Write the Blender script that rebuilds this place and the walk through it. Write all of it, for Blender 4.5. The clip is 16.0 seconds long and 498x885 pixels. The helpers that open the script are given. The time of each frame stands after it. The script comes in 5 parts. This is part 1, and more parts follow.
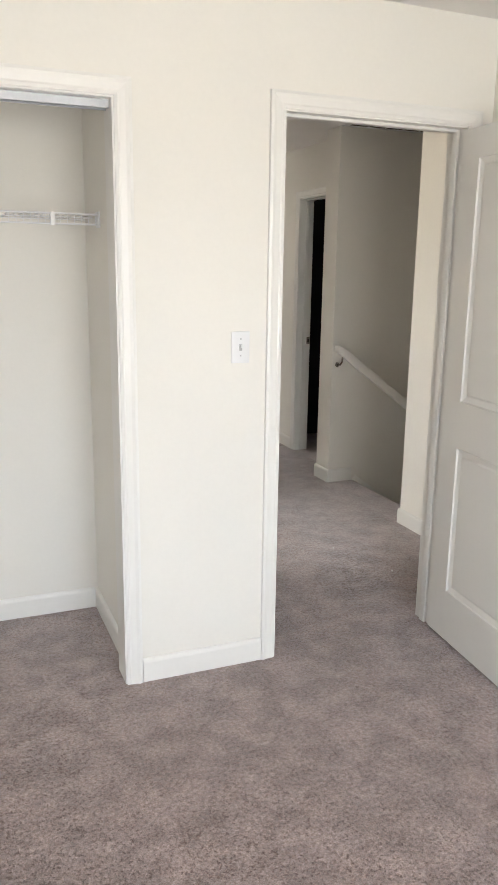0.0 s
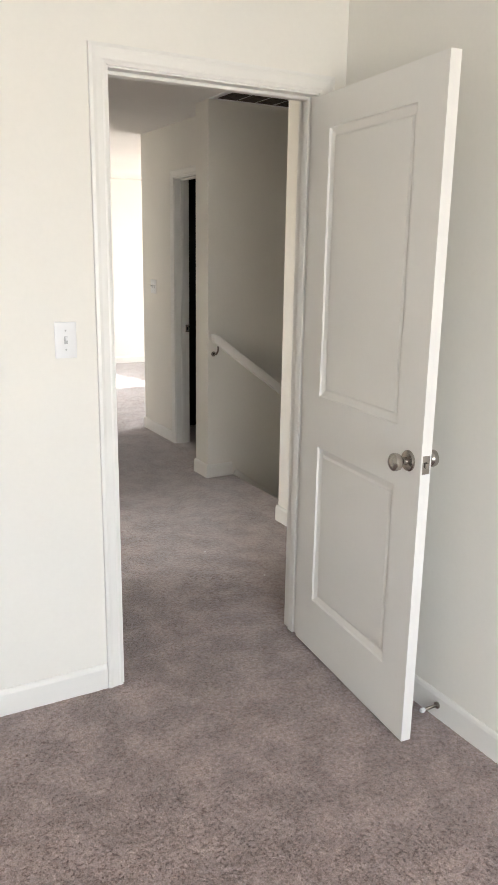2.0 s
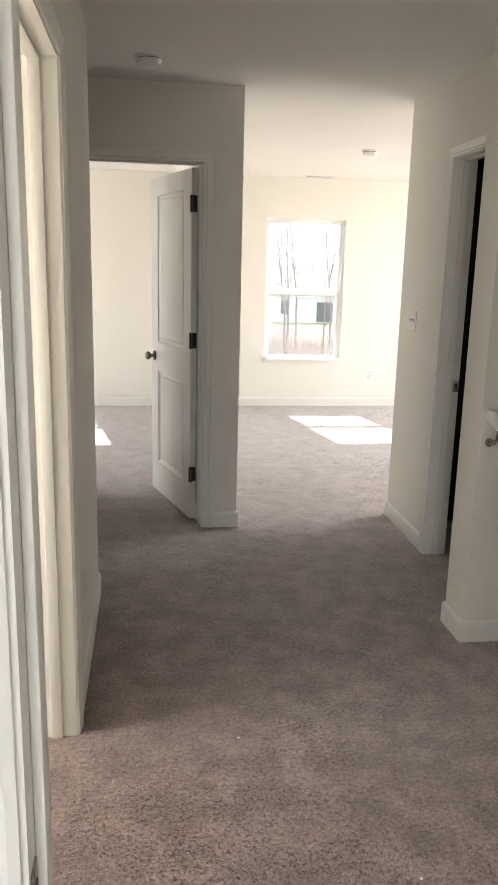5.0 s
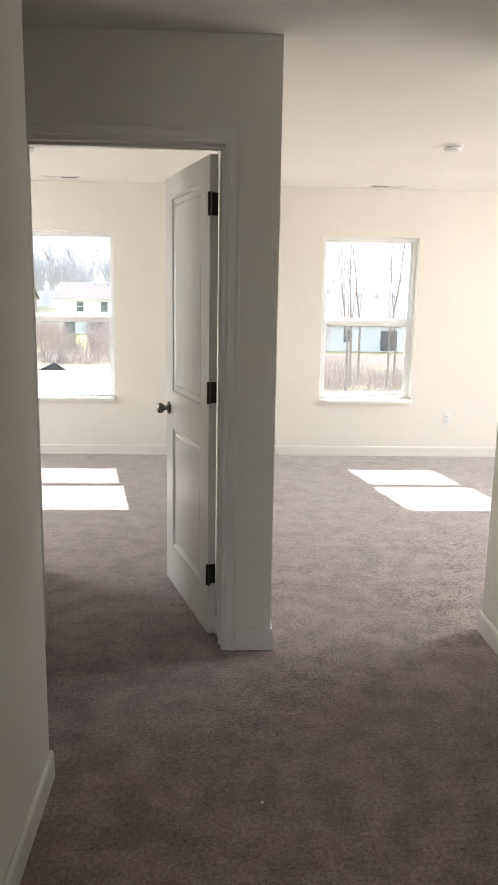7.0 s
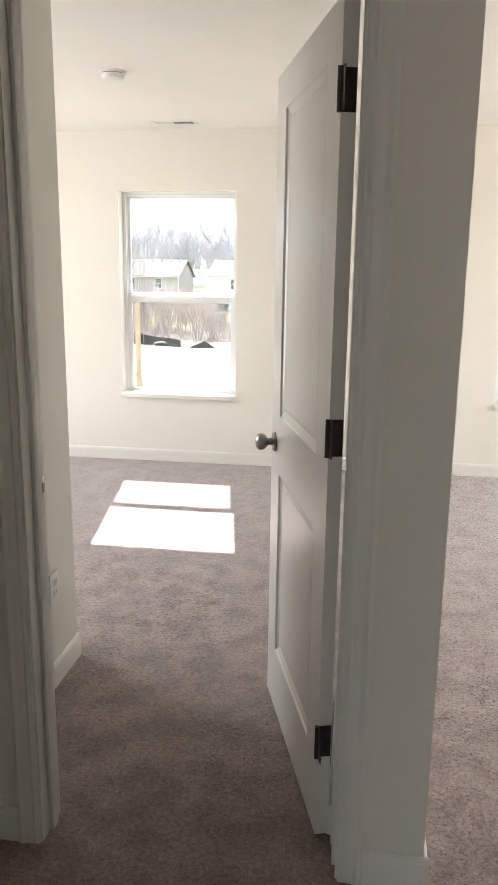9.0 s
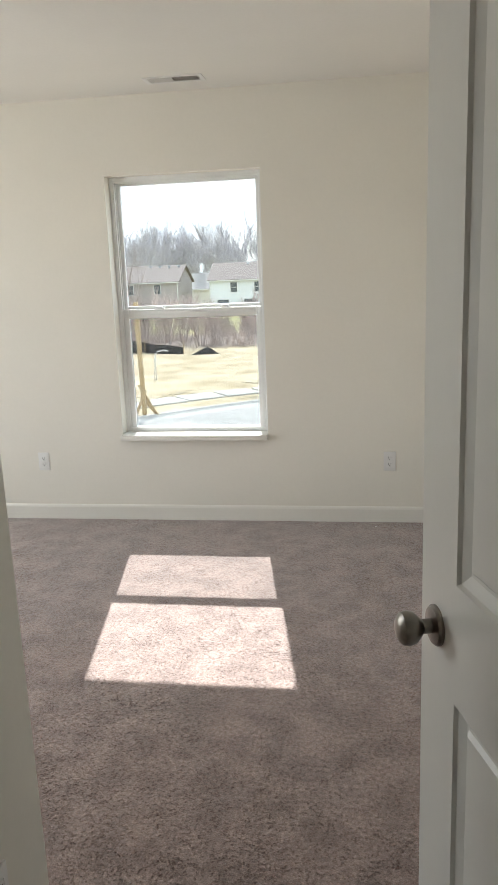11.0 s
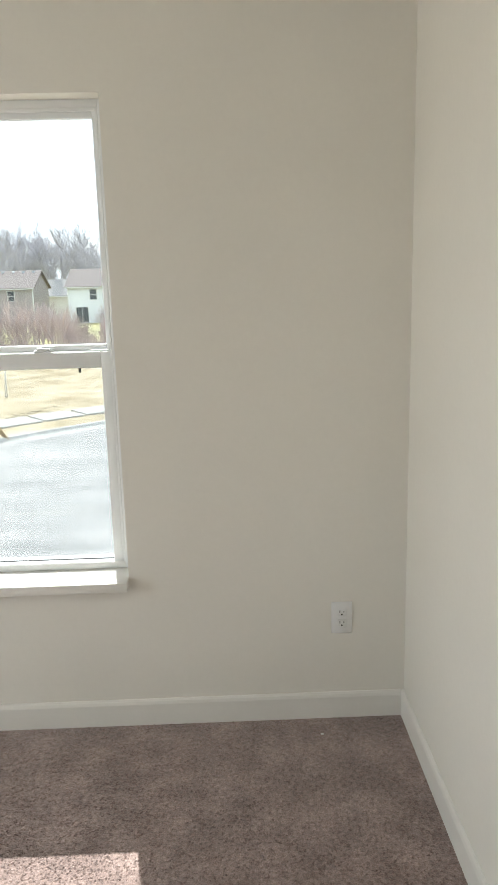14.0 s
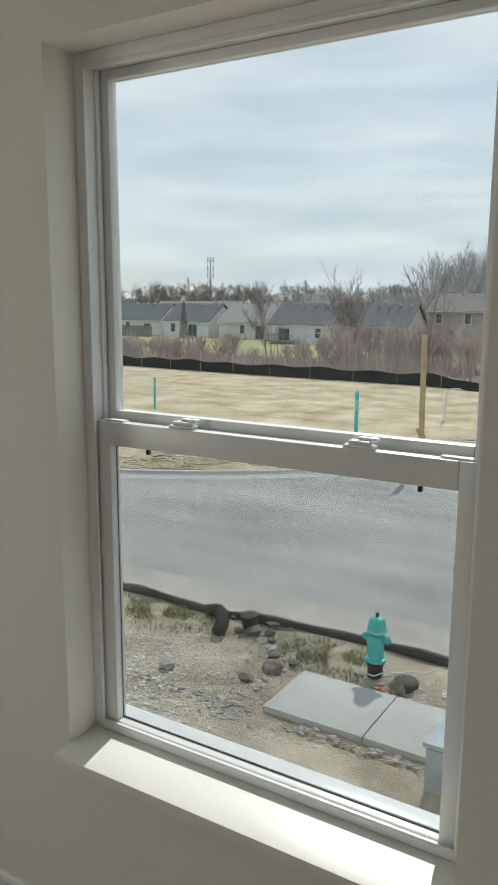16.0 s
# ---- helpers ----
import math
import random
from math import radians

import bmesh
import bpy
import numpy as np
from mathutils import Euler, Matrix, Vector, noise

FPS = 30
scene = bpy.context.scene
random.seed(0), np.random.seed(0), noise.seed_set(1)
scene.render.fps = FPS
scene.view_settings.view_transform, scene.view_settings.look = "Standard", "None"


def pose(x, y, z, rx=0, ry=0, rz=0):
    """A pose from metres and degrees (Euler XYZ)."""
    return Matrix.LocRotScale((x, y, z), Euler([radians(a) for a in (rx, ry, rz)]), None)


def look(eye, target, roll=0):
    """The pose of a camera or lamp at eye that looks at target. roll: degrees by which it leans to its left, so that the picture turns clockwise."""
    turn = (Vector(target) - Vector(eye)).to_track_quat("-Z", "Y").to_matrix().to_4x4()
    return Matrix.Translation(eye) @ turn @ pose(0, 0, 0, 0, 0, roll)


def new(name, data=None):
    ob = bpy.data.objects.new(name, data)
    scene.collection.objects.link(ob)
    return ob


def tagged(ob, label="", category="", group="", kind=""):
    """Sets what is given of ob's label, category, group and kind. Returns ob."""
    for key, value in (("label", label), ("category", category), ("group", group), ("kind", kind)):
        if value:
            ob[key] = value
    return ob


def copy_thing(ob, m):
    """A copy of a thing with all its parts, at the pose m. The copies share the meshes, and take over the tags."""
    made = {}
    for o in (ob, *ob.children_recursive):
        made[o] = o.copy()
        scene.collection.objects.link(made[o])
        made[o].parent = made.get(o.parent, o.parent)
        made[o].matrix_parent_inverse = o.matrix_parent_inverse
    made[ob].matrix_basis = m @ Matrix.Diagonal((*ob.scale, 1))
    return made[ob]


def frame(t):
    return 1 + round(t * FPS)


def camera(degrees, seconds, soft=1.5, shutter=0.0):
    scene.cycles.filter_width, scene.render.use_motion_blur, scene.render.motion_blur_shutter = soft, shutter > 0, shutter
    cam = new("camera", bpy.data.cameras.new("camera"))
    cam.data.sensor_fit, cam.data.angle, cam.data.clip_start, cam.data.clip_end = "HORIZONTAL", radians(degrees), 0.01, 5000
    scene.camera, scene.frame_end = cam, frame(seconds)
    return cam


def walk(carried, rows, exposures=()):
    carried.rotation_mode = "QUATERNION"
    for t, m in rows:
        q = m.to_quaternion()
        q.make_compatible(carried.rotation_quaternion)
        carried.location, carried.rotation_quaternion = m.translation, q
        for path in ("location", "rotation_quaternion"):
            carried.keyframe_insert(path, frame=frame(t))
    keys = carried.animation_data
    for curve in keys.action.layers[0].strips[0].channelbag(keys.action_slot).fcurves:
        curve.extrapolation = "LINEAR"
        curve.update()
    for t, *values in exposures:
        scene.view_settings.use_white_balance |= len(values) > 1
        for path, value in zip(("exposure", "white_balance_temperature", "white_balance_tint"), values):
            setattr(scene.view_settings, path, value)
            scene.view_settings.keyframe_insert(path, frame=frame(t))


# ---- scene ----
cam = camera(36.2, 16.0)
PATH = [
    (0, (0.438, -0.53, 1.547), (1.179, 1.272, 1.095), 0.8),
    (0.5, (0.497, -0.559, 1.562), (1.415, 1.157, 1.102), 0.9),
    (1, (0.534, -0.558, 1.552), (1.523, 1.116, 1.083), 0.9),
    (1.5, (0.651, -0.493, 1.541), (1.629, 1.184, 1.063), 0.9),
    (2, (0.789, -0.353, 1.537), (1.736, 1.341, 1.053), 0.9),
    (2.5, (0.952, -0.099, 1.519), (1.864, 1.614, 1.035), 1.0),
    (3, (1.133, 0.201, 1.517), (2.005, 1.937, 1.043), 1.4),
    (3.5, (1.317, 0.517, 1.535), (2.018, 2.332, 1.072), 1.5),
    (4, (1.48, 0.829, 1.515), (2.104, 2.675, 1.065), 1.1),
    (4.5, (1.649, 1.125, 1.51), (2.153, 3.009, 1.068), 1.3),
    (5, (1.731, 1.44, 1.53), (1.992, 3.371, 1.08), 1.4),
    (5.2, (1.799, 1.553, 1.537), (2.001, 3.491, 1.085), 1.0),
    (7.3, (2.016, 2.913, 1.508), (2.084, 4.876, 1.129), 1.1),
    (7.5, (2.041, 3.05, 1.506), (2.076, 5.011, 1.116), 1.2),
    (8, (2.068, 3.411, 1.505), (1.985, 5.363, 1.076), 1.2),
    (8.5, (2.061, 3.773, 1.496), (1.881, 5.715, 1.055), 1.0),
    (9, (2.051, 4.14, 1.488), (1.763, 6.069, 1.045), 0.7),
    (9.5, (2.011, 4.46, 1.466), (1.638, 6.377, 1.035), 0.4),
    (9.7, (1.981, 4.601, 1.453), (1.585, 6.514, 1.024), 0.1),
    (11.8, (1.521, 5.984, 1.514), (1.262, 7.918, 1.07), -3.4),
    (12, (1.503, 6.128, 1.517), (1.244, 8.063, 1.083), -3.4),
    (12.5, (1.443, 6.453, 1.497), (1.302, 8.394, 1.037), -2.9),
    (13, (1.433, 6.79, 1.524), (1.574, 8.734, 1.074), -3.2),
    (13.5, (1.47, 7.141, 1.559), (1.562, 9.087, 1.109), -2.5),
    (14, (1.447, 7.451, 1.517), (1.493, 9.404, 1.085), -1.5),
    (14.5, (1.48, 7.767, 1.535), (1.396, 9.722, 1.122), -1.4),
    (15, (1.498, 8.127, 1.545), (1.054, 10.037, 1.152), -0.4),
    (15.5, (1.458, 8.421, 1.534), (0.74, 10.248, 1.155), 0.3),
    (16, (1.383, 8.682, 1.547), (0.359, 10.361, 1.183), 0.3),
]
EXPOSURES = [
    (0.0, 2.9, 6100, 11), (2.5, 2.85, 6200, 11), (3.5, 2.75, 6300, 11), (4.5, 2.95, 6300, 10.5), (5.0, 2.77, 6250, 10.5), (7.5, 2.5, 6100, 11), (9.5, 2.65, 6150, 10.5), (12.0, 1.28, 6150, 6),
    (13.0, 1.27, 6200, 6), (14.5, 1.9, 6150, 7), (15.0, 1.35, 6150, 8), (15.5, 0.8, 6300, 10), (16.0, 0.45, 6250, 6),
]
walk(cam, [(t, look(eye, target, roll)) for t, eye, target, roll in PATH], EXPOSURES)

# ---- world, sun, lamps ----
SUN_WAY = Vector((-0.184, 1.030, 1.0)).normalized()
world = bpy.data.worlds.new("world")
scene.world = world
world.use_nodes = True
wt = world.node_tree
wbg = wt.nodes["Background"]
sky = wt.nodes.new("ShaderNodeTexSky")
sky.sky_type, sky.sun_disc = "NISHITA", False
sky.sun_elevation = math.asin(SUN_WAY.z)
sky.sun_rotation = math.atan2(SUN_WAY.x, SUN_WAY.y)
sky.dust_density, sky.air_density = 0.6, 1.2
wco = wt.nodes.new("ShaderNodeTexCoord")
wmap = wt.nodes.new("ShaderNodeMapping")
wmap.inputs["Scale"].default_value = (1.3, 1.3, 9.0)
wnoise = wt.nodes.new("ShaderNodeTexNoise")
wnoise.inputs["Scale"].default_value, wnoise.inputs["Detail"].default_value = 2.2, 6.0
wramp = wt.nodes.new("ShaderNodeMapRange")
wramp.inputs["From Min"].default_value, wramp.inputs["From Max"].default_value = 0.36, 0.64
wramp.inputs["To Min"].default_value, wramp.inputs["To Max"].default_value = 0.70, 0.98
wmix = wt.nodes.new("ShaderNodeMix")
wmix.data_type = "RGBA"
wt.links.new(wco.outputs["Generated"], wmap.inputs["Vector"])
wt.links.new(wmap.outputs["Vector"], wnoise.inputs["Vector"])
wt.links.new(wnoise.outputs["Fac"], wramp.inputs["Value"])
wt.links.new(wramp.outputs["Result"], wmix.inputs["Factor"])
wt.links.new(sky.outputs["Color"], wmix.inputs["A"])
wgrey = wt.nodes.new("ShaderNodeTexNoise")
wgrey.inputs["Scale"].default_value, wgrey.inputs["Detail"].default_value = 3.6, 5.0
wtone = wt.nodes.new("ShaderNodeValToRGB")
wtone.color_ramp.elements[0].position, wtone.color_ramp.elements[1].position = 0.36, 0.66
wtone.color_ramp.elements[0].color, wtone.color_ramp.elements[1].color = (0.76, 0.82, 0.875, 1), (1.0, 1.015, 1.03, 1)
wscale = wt.nodes.new("ShaderNodeVectorMath")
wscale.operation = "SCALE"
wscale.inputs["Scale"].default_value = 9.6
wt.links.new(wmap.outputs["Vector"], wgrey.inputs["Vector"])
wt.links.new(wgrey.outputs["Fac"], wtone.inputs["Fac"])
wt.links.new(wtone.outputs["Color"], wscale.inputs[0])
wt.links.new(wscale.outputs[0], wmix.inputs["B"])
wt.links.new(wmix.outputs["Result"], wbg.inputs["Color"])
wbg.inputs["Strength"].default_value = 0.112

sun_data = bpy.data.lights.new("sun", "SUN")
sun_data.energy, sun_data.angle, sun_data.color = 3.6, radians(0.53), (1.0, 0.95, 0.87)
sun_ob = new("sun", sun_data)
sun_ob.matrix_world = look(SUN_WAY * 60, (0, 0, 0))


def unseen_window_lamp(at, way, w, h, watts, tone):
    """An area lamp for daylight, in the opening of an unseen side or rear window that the walk never faces."""
    data = bpy.data.lights.new("unseen_window_light", "AREA")
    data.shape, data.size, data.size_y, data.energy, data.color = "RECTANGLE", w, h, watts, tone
    new("unseen_window_light", data).matrix_world = look(at, Vector(at) + Vector(way))


unseen_window_lamp((0.9, -2.42, 1.28), (0.15, 5, -0.3), 1.7, 1.45, 8.6, (0.96, 0.98, 1.0))
# the three side openings and their lamps are added fill, with no known source
unseen_window_lamp((-1.83, 8.15, 1.27), (5, 0, -0.2), 0.9, 1.5, 7.0, (1.0, 0.98, 0.94))
unseen_window_lamp((6.63, 7.75, 1.27), (-5, 0, -0.2), 1.7, 1.5, 10.0, (1.0, 0.96, 0.90))
unseen_window_lamp((-0.28, 3.36, 1.30), (5, 0.1, -0.25), 0.8, 1.45, 4.3, (1.0, 0.90, 0.76))


# ---- materials ----
def nodes_of(name):
    m = bpy.data.materials.new(name)
    m.use_nodes = True
    return m, m.node_tree, m.node_tree.nodes["Principled BSDF"]


def add_noise(nt, scale, detail=4.0, stretch=None, rough=0.55):
    geo = nt.nodes.new("ShaderNodeNewGeometry")
    n = nt.nodes.new("ShaderNodeTexNoise")
    n.inputs["Scale"].default_value, n.inputs["Detail"].default_value, n.inputs["Roughness"].default_value = scale, detail, rough
    if stretch:
        mp = nt.nodes.new("ShaderNodeMapping")
        mp.inputs["Scale"].default_value = stretch
        nt.links.new(geo.outputs["Position"], mp.inputs["Vector"])
        nt.links.new(mp.outputs["Vector"], n.inputs["Vector"])
    else:
        nt.links.new(geo.outputs["Position"], n.inputs["Vector"])
    return n.outputs["Fac"]


def ramp(nt, fac, lo, hi, c0, c1):
    r = nt.nodes.new("ShaderNodeValToRGB")
    r.color_ramp.elements[0].position, r.color_ramp.elements[1].position = lo, hi
    r.color_ramp.elements[0].color, r.color_ramp.elements[1].color = (*c0, 1), (*c1, 1)
    nt.links.new(fac, r.inputs["Fac"])
    return r.outputs["Color"]


def blend(nt, kind, fac, a, b):
    m = nt.nodes.new("ShaderNodeMix")
    m.data_type, m.blend_type = "RGBA", kind
    if isinstance(fac, float):
        m.inputs["Factor"].default_value = fac
    else:
        nt.links.new(fac, m.inputs["Factor"])
    nt.links.new(a, m.inputs["A"])
    nt.links.new(b, m.inputs["B"])
    return m.outputs["Result"]


def bump(nt, bsdf, height, strength, distance):
    b = nt.nodes.new("ShaderNodeBump")
    b.inputs["Strength"].default_value, b.inputs["Distance"].default_value = strength, distance
    nt.links.new(height, b.inputs["Height"])
    nt.links.new(b.outputs["Normal"], bsdf.inputs["Normal"])


def plain(name, rgb, rough=0.5, metal=0.0, vary=0.06, scale=9.0, relief=0.0, relief_scale=300.0, fine=60.0):
    """A surface with soft stains, fine grain and, where asked, a fine relief."""
    m, nt, b = nodes_of(name)
    lo = tuple(max(0, c * (1 - vary)) for c in rgb)
    hi = tuple(min(1, c * (1 + vary)) for c in rgb)
    a = ramp(nt, add_noise(nt, scale, 3.0), 0.3, 0.7, lo, hi)
    g = ramp(nt, add_noise(nt, fine, 4.0), 0.25, 0.75, (1 - vary,) * 3, (1.0,) * 3)
    nt.links.new(blend(nt, "MULTIPLY", 1.0, a, g), b.inputs["Base Color"])
    b.inputs["Roughness"].default_value, b.inputs["Metallic"].default_value = rough, metal
    if relief:
        bump(nt, b, add_noise(nt, relief_scale, 3.0), relief, 0.001)
    return m


def carpet_material(name, through_light):
    m, nt, b = nodes_of(name)
    nap = ramp(nt, add_noise(nt, 7.0, 5.0, rough=0.6), 0.40, 0.61, (0.292, 0.210, 0.190), (0.432, 0.324, 0.296))
    tuft = ramp(nt, add_noise(nt, 210.0, 2.0, rough=0.7), 0.36, 0.66, (0.72, 0.70, 0.68), (1.14, 1.14, 1.14))
    yarn = ramp(nt, add_noise(nt, 72.0, 3.0, rough=0.6), 0.36, 0.64, (0.71, 0.69, 0.68), (1.18, 1.18, 1.18))
    col = blend(nt, "MULTIPLY", 1.0, blend(nt, "MULTIPLY", 1.0, nap, tuft), yarn)
    nt.links.new(col, b.inputs["Base Color"])
    b.inputs["Roughness"].default_value = 1.0
    b.inputs["Specular IOR Level"].default_value = 0.1
    b.inputs["Sheen Weight"].default_value = 1.0
    b.inputs["Sheen Roughness"].default_value = 0.5
    add = nt.nodes.new("ShaderNodeMath")
    add.operation = "ADD"
    nt.links.new(add_noise(nt, 180.0, 3.0, rough=0.7), add.inputs[0])
    nt.links.new(add_noise(nt, 45.0, 3.0), add.inputs[1])
    bump(nt, b, add.outputs[0], 0.15 if through_light else 0.28, 0.005)
    if through_light:
        b.inputs["Roughness"].default_value = 0.7
        b.inputs["Specular IOR Level"].default_value = 0.4
        tr = nt.nodes.new("ShaderNodeBsdfTranslucent")
        nt.links.new(col, tr.inputs["Color"])
        mx = nt.nodes.new("ShaderNodeMixShader")
        mx.inputs["Fac"].default_value = through_light
        nt.links.new(b.outputs["BSDF"], mx.inputs[1])
        nt.links.new(tr.outputs["BSDF"], mx.inputs[2])
        nt.links.new(mx.outputs["Shader"], nt.nodes["Material Output"].inputs["Surface"])
    return m


def glass_material(name, tint):
    m = bpy.data.materials.new(name)
    m.use_nodes = True
    nt = m.node_tree
    nt.nodes.clear()
    out = nt.nodes.new("ShaderNodeOutputMaterial")
    clear = nt.nodes.new("ShaderNodeBsdfTransparent")
    clear.inputs["Color"].default_value = (*tint, 1)
    gloss = nt.nodes.new("ShaderNodeBsdfGlossy")
    gloss.inputs["Roughness"].default_value = 0.02
    lw = nt.nodes.new("ShaderNodeLayerWeight")
    pw = nt.nodes.new("ShaderNodeMath")
    pw.operation = "POWER"
    nt.links.new(lw.outputs["Facing"], pw.inputs[0])
    pw.inputs[1].default_value = 5.0
    fr = nt.nodes.new("ShaderNodeMapRange")
    fr.inputs["To Min"].default_value, fr.inputs["To Max"].default_value = 0.03, 0.7
    nt.links.new(pw.outputs[0], fr.inputs["Value"])
    mx = nt.nodes.new("ShaderNodeMixShader")
    nt.links.new(fr.outputs["Result"], mx.inputs["Fac"])
    nt.links.new(clear.outputs["BSDF"], mx.inputs[1])
    nt.links.new(gloss.outputs["BSDF"], mx.inputs[2])
    nt.links.new(mx.outputs["Shader"], out.inputs["Surface"])
    return m


def screen_material():
    m = bpy.data.materials.new("insect_screen")
    m.use_nodes = True
    nt = m.node_tree
    nt.nodes.clear()
    out = nt.nodes.new("ShaderNodeOutputMaterial")
    clear = nt.nodes.new("ShaderNodeBsdfTransparent")
    grey = nt.nodes.new("ShaderNodeBsdfDiffuse")
    grey.inputs["Color"].default_value = (0.30, 0.30, 0.30, 1)
    mx = nt.nodes.new("ShaderNodeMixShader")
    mx.inputs["Fac"].default_value = 0.14
    nt.links.new(clear.outputs["BSDF"], mx.inputs[1])
    nt.links.new(grey.outputs["BSDF"], mx.inputs[2])
    nt.links.new(mx.outputs["Shader"], out.inputs["Surface"])
    return m


WALL = plain("wall_paint", (0.85, 0.825, 0.760), 0.75, vary=0.02, scale=1.3, relief=0.25, relief_scale=260.0)
CEIL = plain("ceiling_paint", (0.86, 0.845, 0.81), 0.9, vary=0.025, scale=1.1, relief=0.6, relief_scale=120.0)
TRIM = plain("trim_paint", (0.85, 0.835, 0.79), 0.38, vary=0.02, scale=2.0, relief=0.1, relief_scale=90.0)
DOOR = plain("door_paint", (0.83, 0.815, 0.77), 0.30, vary=0.015, scale=2.0, relief=0.12, relief_scale=160.0)
VINYL = plain("window_vinyl", (0.86, 0.87, 0.87), 0.32, vary=0.02, scale=4.0)
PLASTIC = plain("white_plastic", (0.84, 0.84, 0.83), 0.35, vary=0.015)
NICKEL = plain("satin_nickel", (0.43, 0.40, 0.365), 0.21, 1.0, vary=0.08, scale=40.0)
AGED = plain("aged_nickel", (0.26, 0.24, 0.215), 0.34, 1.0, vary=0.12, scale=40.0)
BRONZE = plain("dark_hinge_metal", (0.085, 0.075, 0.068), 0.42, 0.8, vary=0.15, scale=60.0)
CHROME = plain("wire_white", (0.85, 0.85, 0.85), 0.3, vary=0.02)
BLACK = plain("black_plastic", (0.02, 0.02, 0.02), 0.5, vary=0.2)
DUCT = plain("dark_filter", (0.17, 0.145, 0.12), 0.9, vary=0.3, scale=30.0)
RUBBER = plain("rubber", (0.75, 0.75, 0.73), 0.6)
CARPET = carpet_material("carpet", 0.0)
FIBRE = carpet_material("carpet_fibre", 0.6)
GLASS = glass_material("window_glass", (0.735, 0.752, 0.756))
SCREEN = screen_material()


# ---- mesh helpers ----
def finish(me, material, smooth=35.0):
    me.materials.append(material)
    if smooth:
        me.shade_smooth()
        me.set_sharp_from_angle(angle=radians(smooth))
    return me


def part(name, bm, material, parent=None, label="", at=None, smooth=35.0):
    """Links a bmesh as one mesh object, under a thing or part where one is given."""
    me = bpy.data.meshes.new(name)
    bm.normal_update()
    bm.to_mesh(me)
    bm.free()
    ob = new(name, finish(me, material, smooth))
    if parent:
        ob.parent = parent
    if at is not None:
        ob.matrix_basis = at
    if label:
        ob["label"] = label
    return ob


def thing(name, at, label, category, group="", kind=""):
    ob = new(name)
    ob.empty_display_size = 0.1
    ob.matrix_basis = at if isinstance(at, Matrix) else pose(*at)
    return tagged(ob, label, category, group, kind)


def box(bm, x0, y0, z0, x1, y1, z1, bevel=0.0, m=None):
    r = bmesh.ops.create_cube(bm, size=1.0)
    vs = r["verts"]
    for v in vs:
        v.co = Vector(((x0 + x1) / 2 + v.co.x * (x1 - x0), (y0 + y1) / 2 + v.co.y * (y1 - y0), (z0 + z1) / 2 + v.co.z * (z1 - z0)))
        if m is not None:
            v.co = m @ v.co
    if bevel:
        es = list({e for v in vs for e in v.link_edges})
        bmesh.ops.bevel(bm, geom=es, offset=bevel, segments=2, profile=0.5, affect="EDGES")
    return bm


def boxes(*rows, bevel=0.0):
    bm = bmesh.new()
    for r in rows:
        box(bm, *r, bevel=bevel)
    return bm


def lathe(profile, steps=24, m=None, bm=None):
    """Turns (radius, height) rows round z."""
    bm = bm or bmesh.new()
    rings = []
    for r, z in profile:
        rings.append([bm.verts.new((m or Matrix()) @ Vector((r * math.cos(6.283185 * k / steps), r * math.sin(6.283185 * k / steps), z))) for k in range(steps)])
    for a, b in zip(rings, rings[1:]):
        for k in range(steps):
            bm.faces.new((a[k], a[(k + 1) % steps], b[(k + 1) % steps], b[k]))
    bm.faces.new(list(reversed(rings[0])))
    bm.faces.new(rings[-1])
    return bm


def tube(bm, pts, radius, sides=8):
    """A round bar along points."""
    pts = [Vector(p) for p in pts]
    rings = []
    for i, p in enumerate(pts):
        d = (pts[min(i + 1, len(pts) - 1)] - pts[max(i - 1, 0)]).normalized()
        q = d.to_track_quat("Z", "Y")
        r = radius[i] if isinstance(radius, (list, tuple)) else radius
        rings.append([bm.verts.new(p + q @ Vector((r * math.cos(6.283185 * k / sides), r * math.sin(6.283185 * k / sides), 0))) for k in range(sides)])
    for a, b in zip(rings, rings[1:]):
        for k in range(sides):
            bm.faces.new((a[k], a[(k + 1) % sides], b[(k + 1) % sides], b[k]))
    bm.faces.new(list(reversed(rings[0])))
    bm.faces.new(rings[-1])
    return bm


def grid_slab(us, vs, solid, place, d0, d1):
    """A slab of cells between depths d0 and d1, with holes where solid() says no. place(u, v, d) gives the point."""
    bm = bmesh.new()
    cache = {}

    def vert(i, j, d):
        if (i, j, d) not in cache:
            cache[(i, j, d)] = bm.verts.new(place(us[i], vs[j], d1 if d else d0))
        return cache[(i, j, d)]

    nu, nv = len(us) - 1, len(vs) - 1
    full = [[solid((us[i] + us[i + 1]) / 2, (vs[j] + vs[j + 1]) / 2) for j in range(nv)] for i in range(nu)]
    ok = lambda i, j: 0 <= i < nu and 0 <= j < nv and full[i][j]
    for i in range(nu):
        for j in range(nv):
            if not full[i][j]:
                continue
            for d in (0, 1):
                bm.faces.new([vert(i, j, d), vert(i + 1, j, d), vert(i + 1, j + 1, d), vert(i, j + 1, d)])
            for di, dj, a, b in ((-1, 0, (0, 0), (0, 1)), (1, 0, (1, 0), (1, 1)), (0, -1, (0, 0), (1, 0)), (0, 1, (0, 1), (1, 1))):
                if not ok(i + di, j + dj):
                    bm.faces.new([vert(i + a[0], j + a[1], 0), vert(i + b[0], j + b[1], 0), vert(i + b[0], j + b[1], 1), vert(i + a[0], j + a[1], 1)])
    bmesh.ops.recalc_face_normals(bm, faces=bm.faces)
    return bm


CEILING = 2.465
HEAD = 2.072


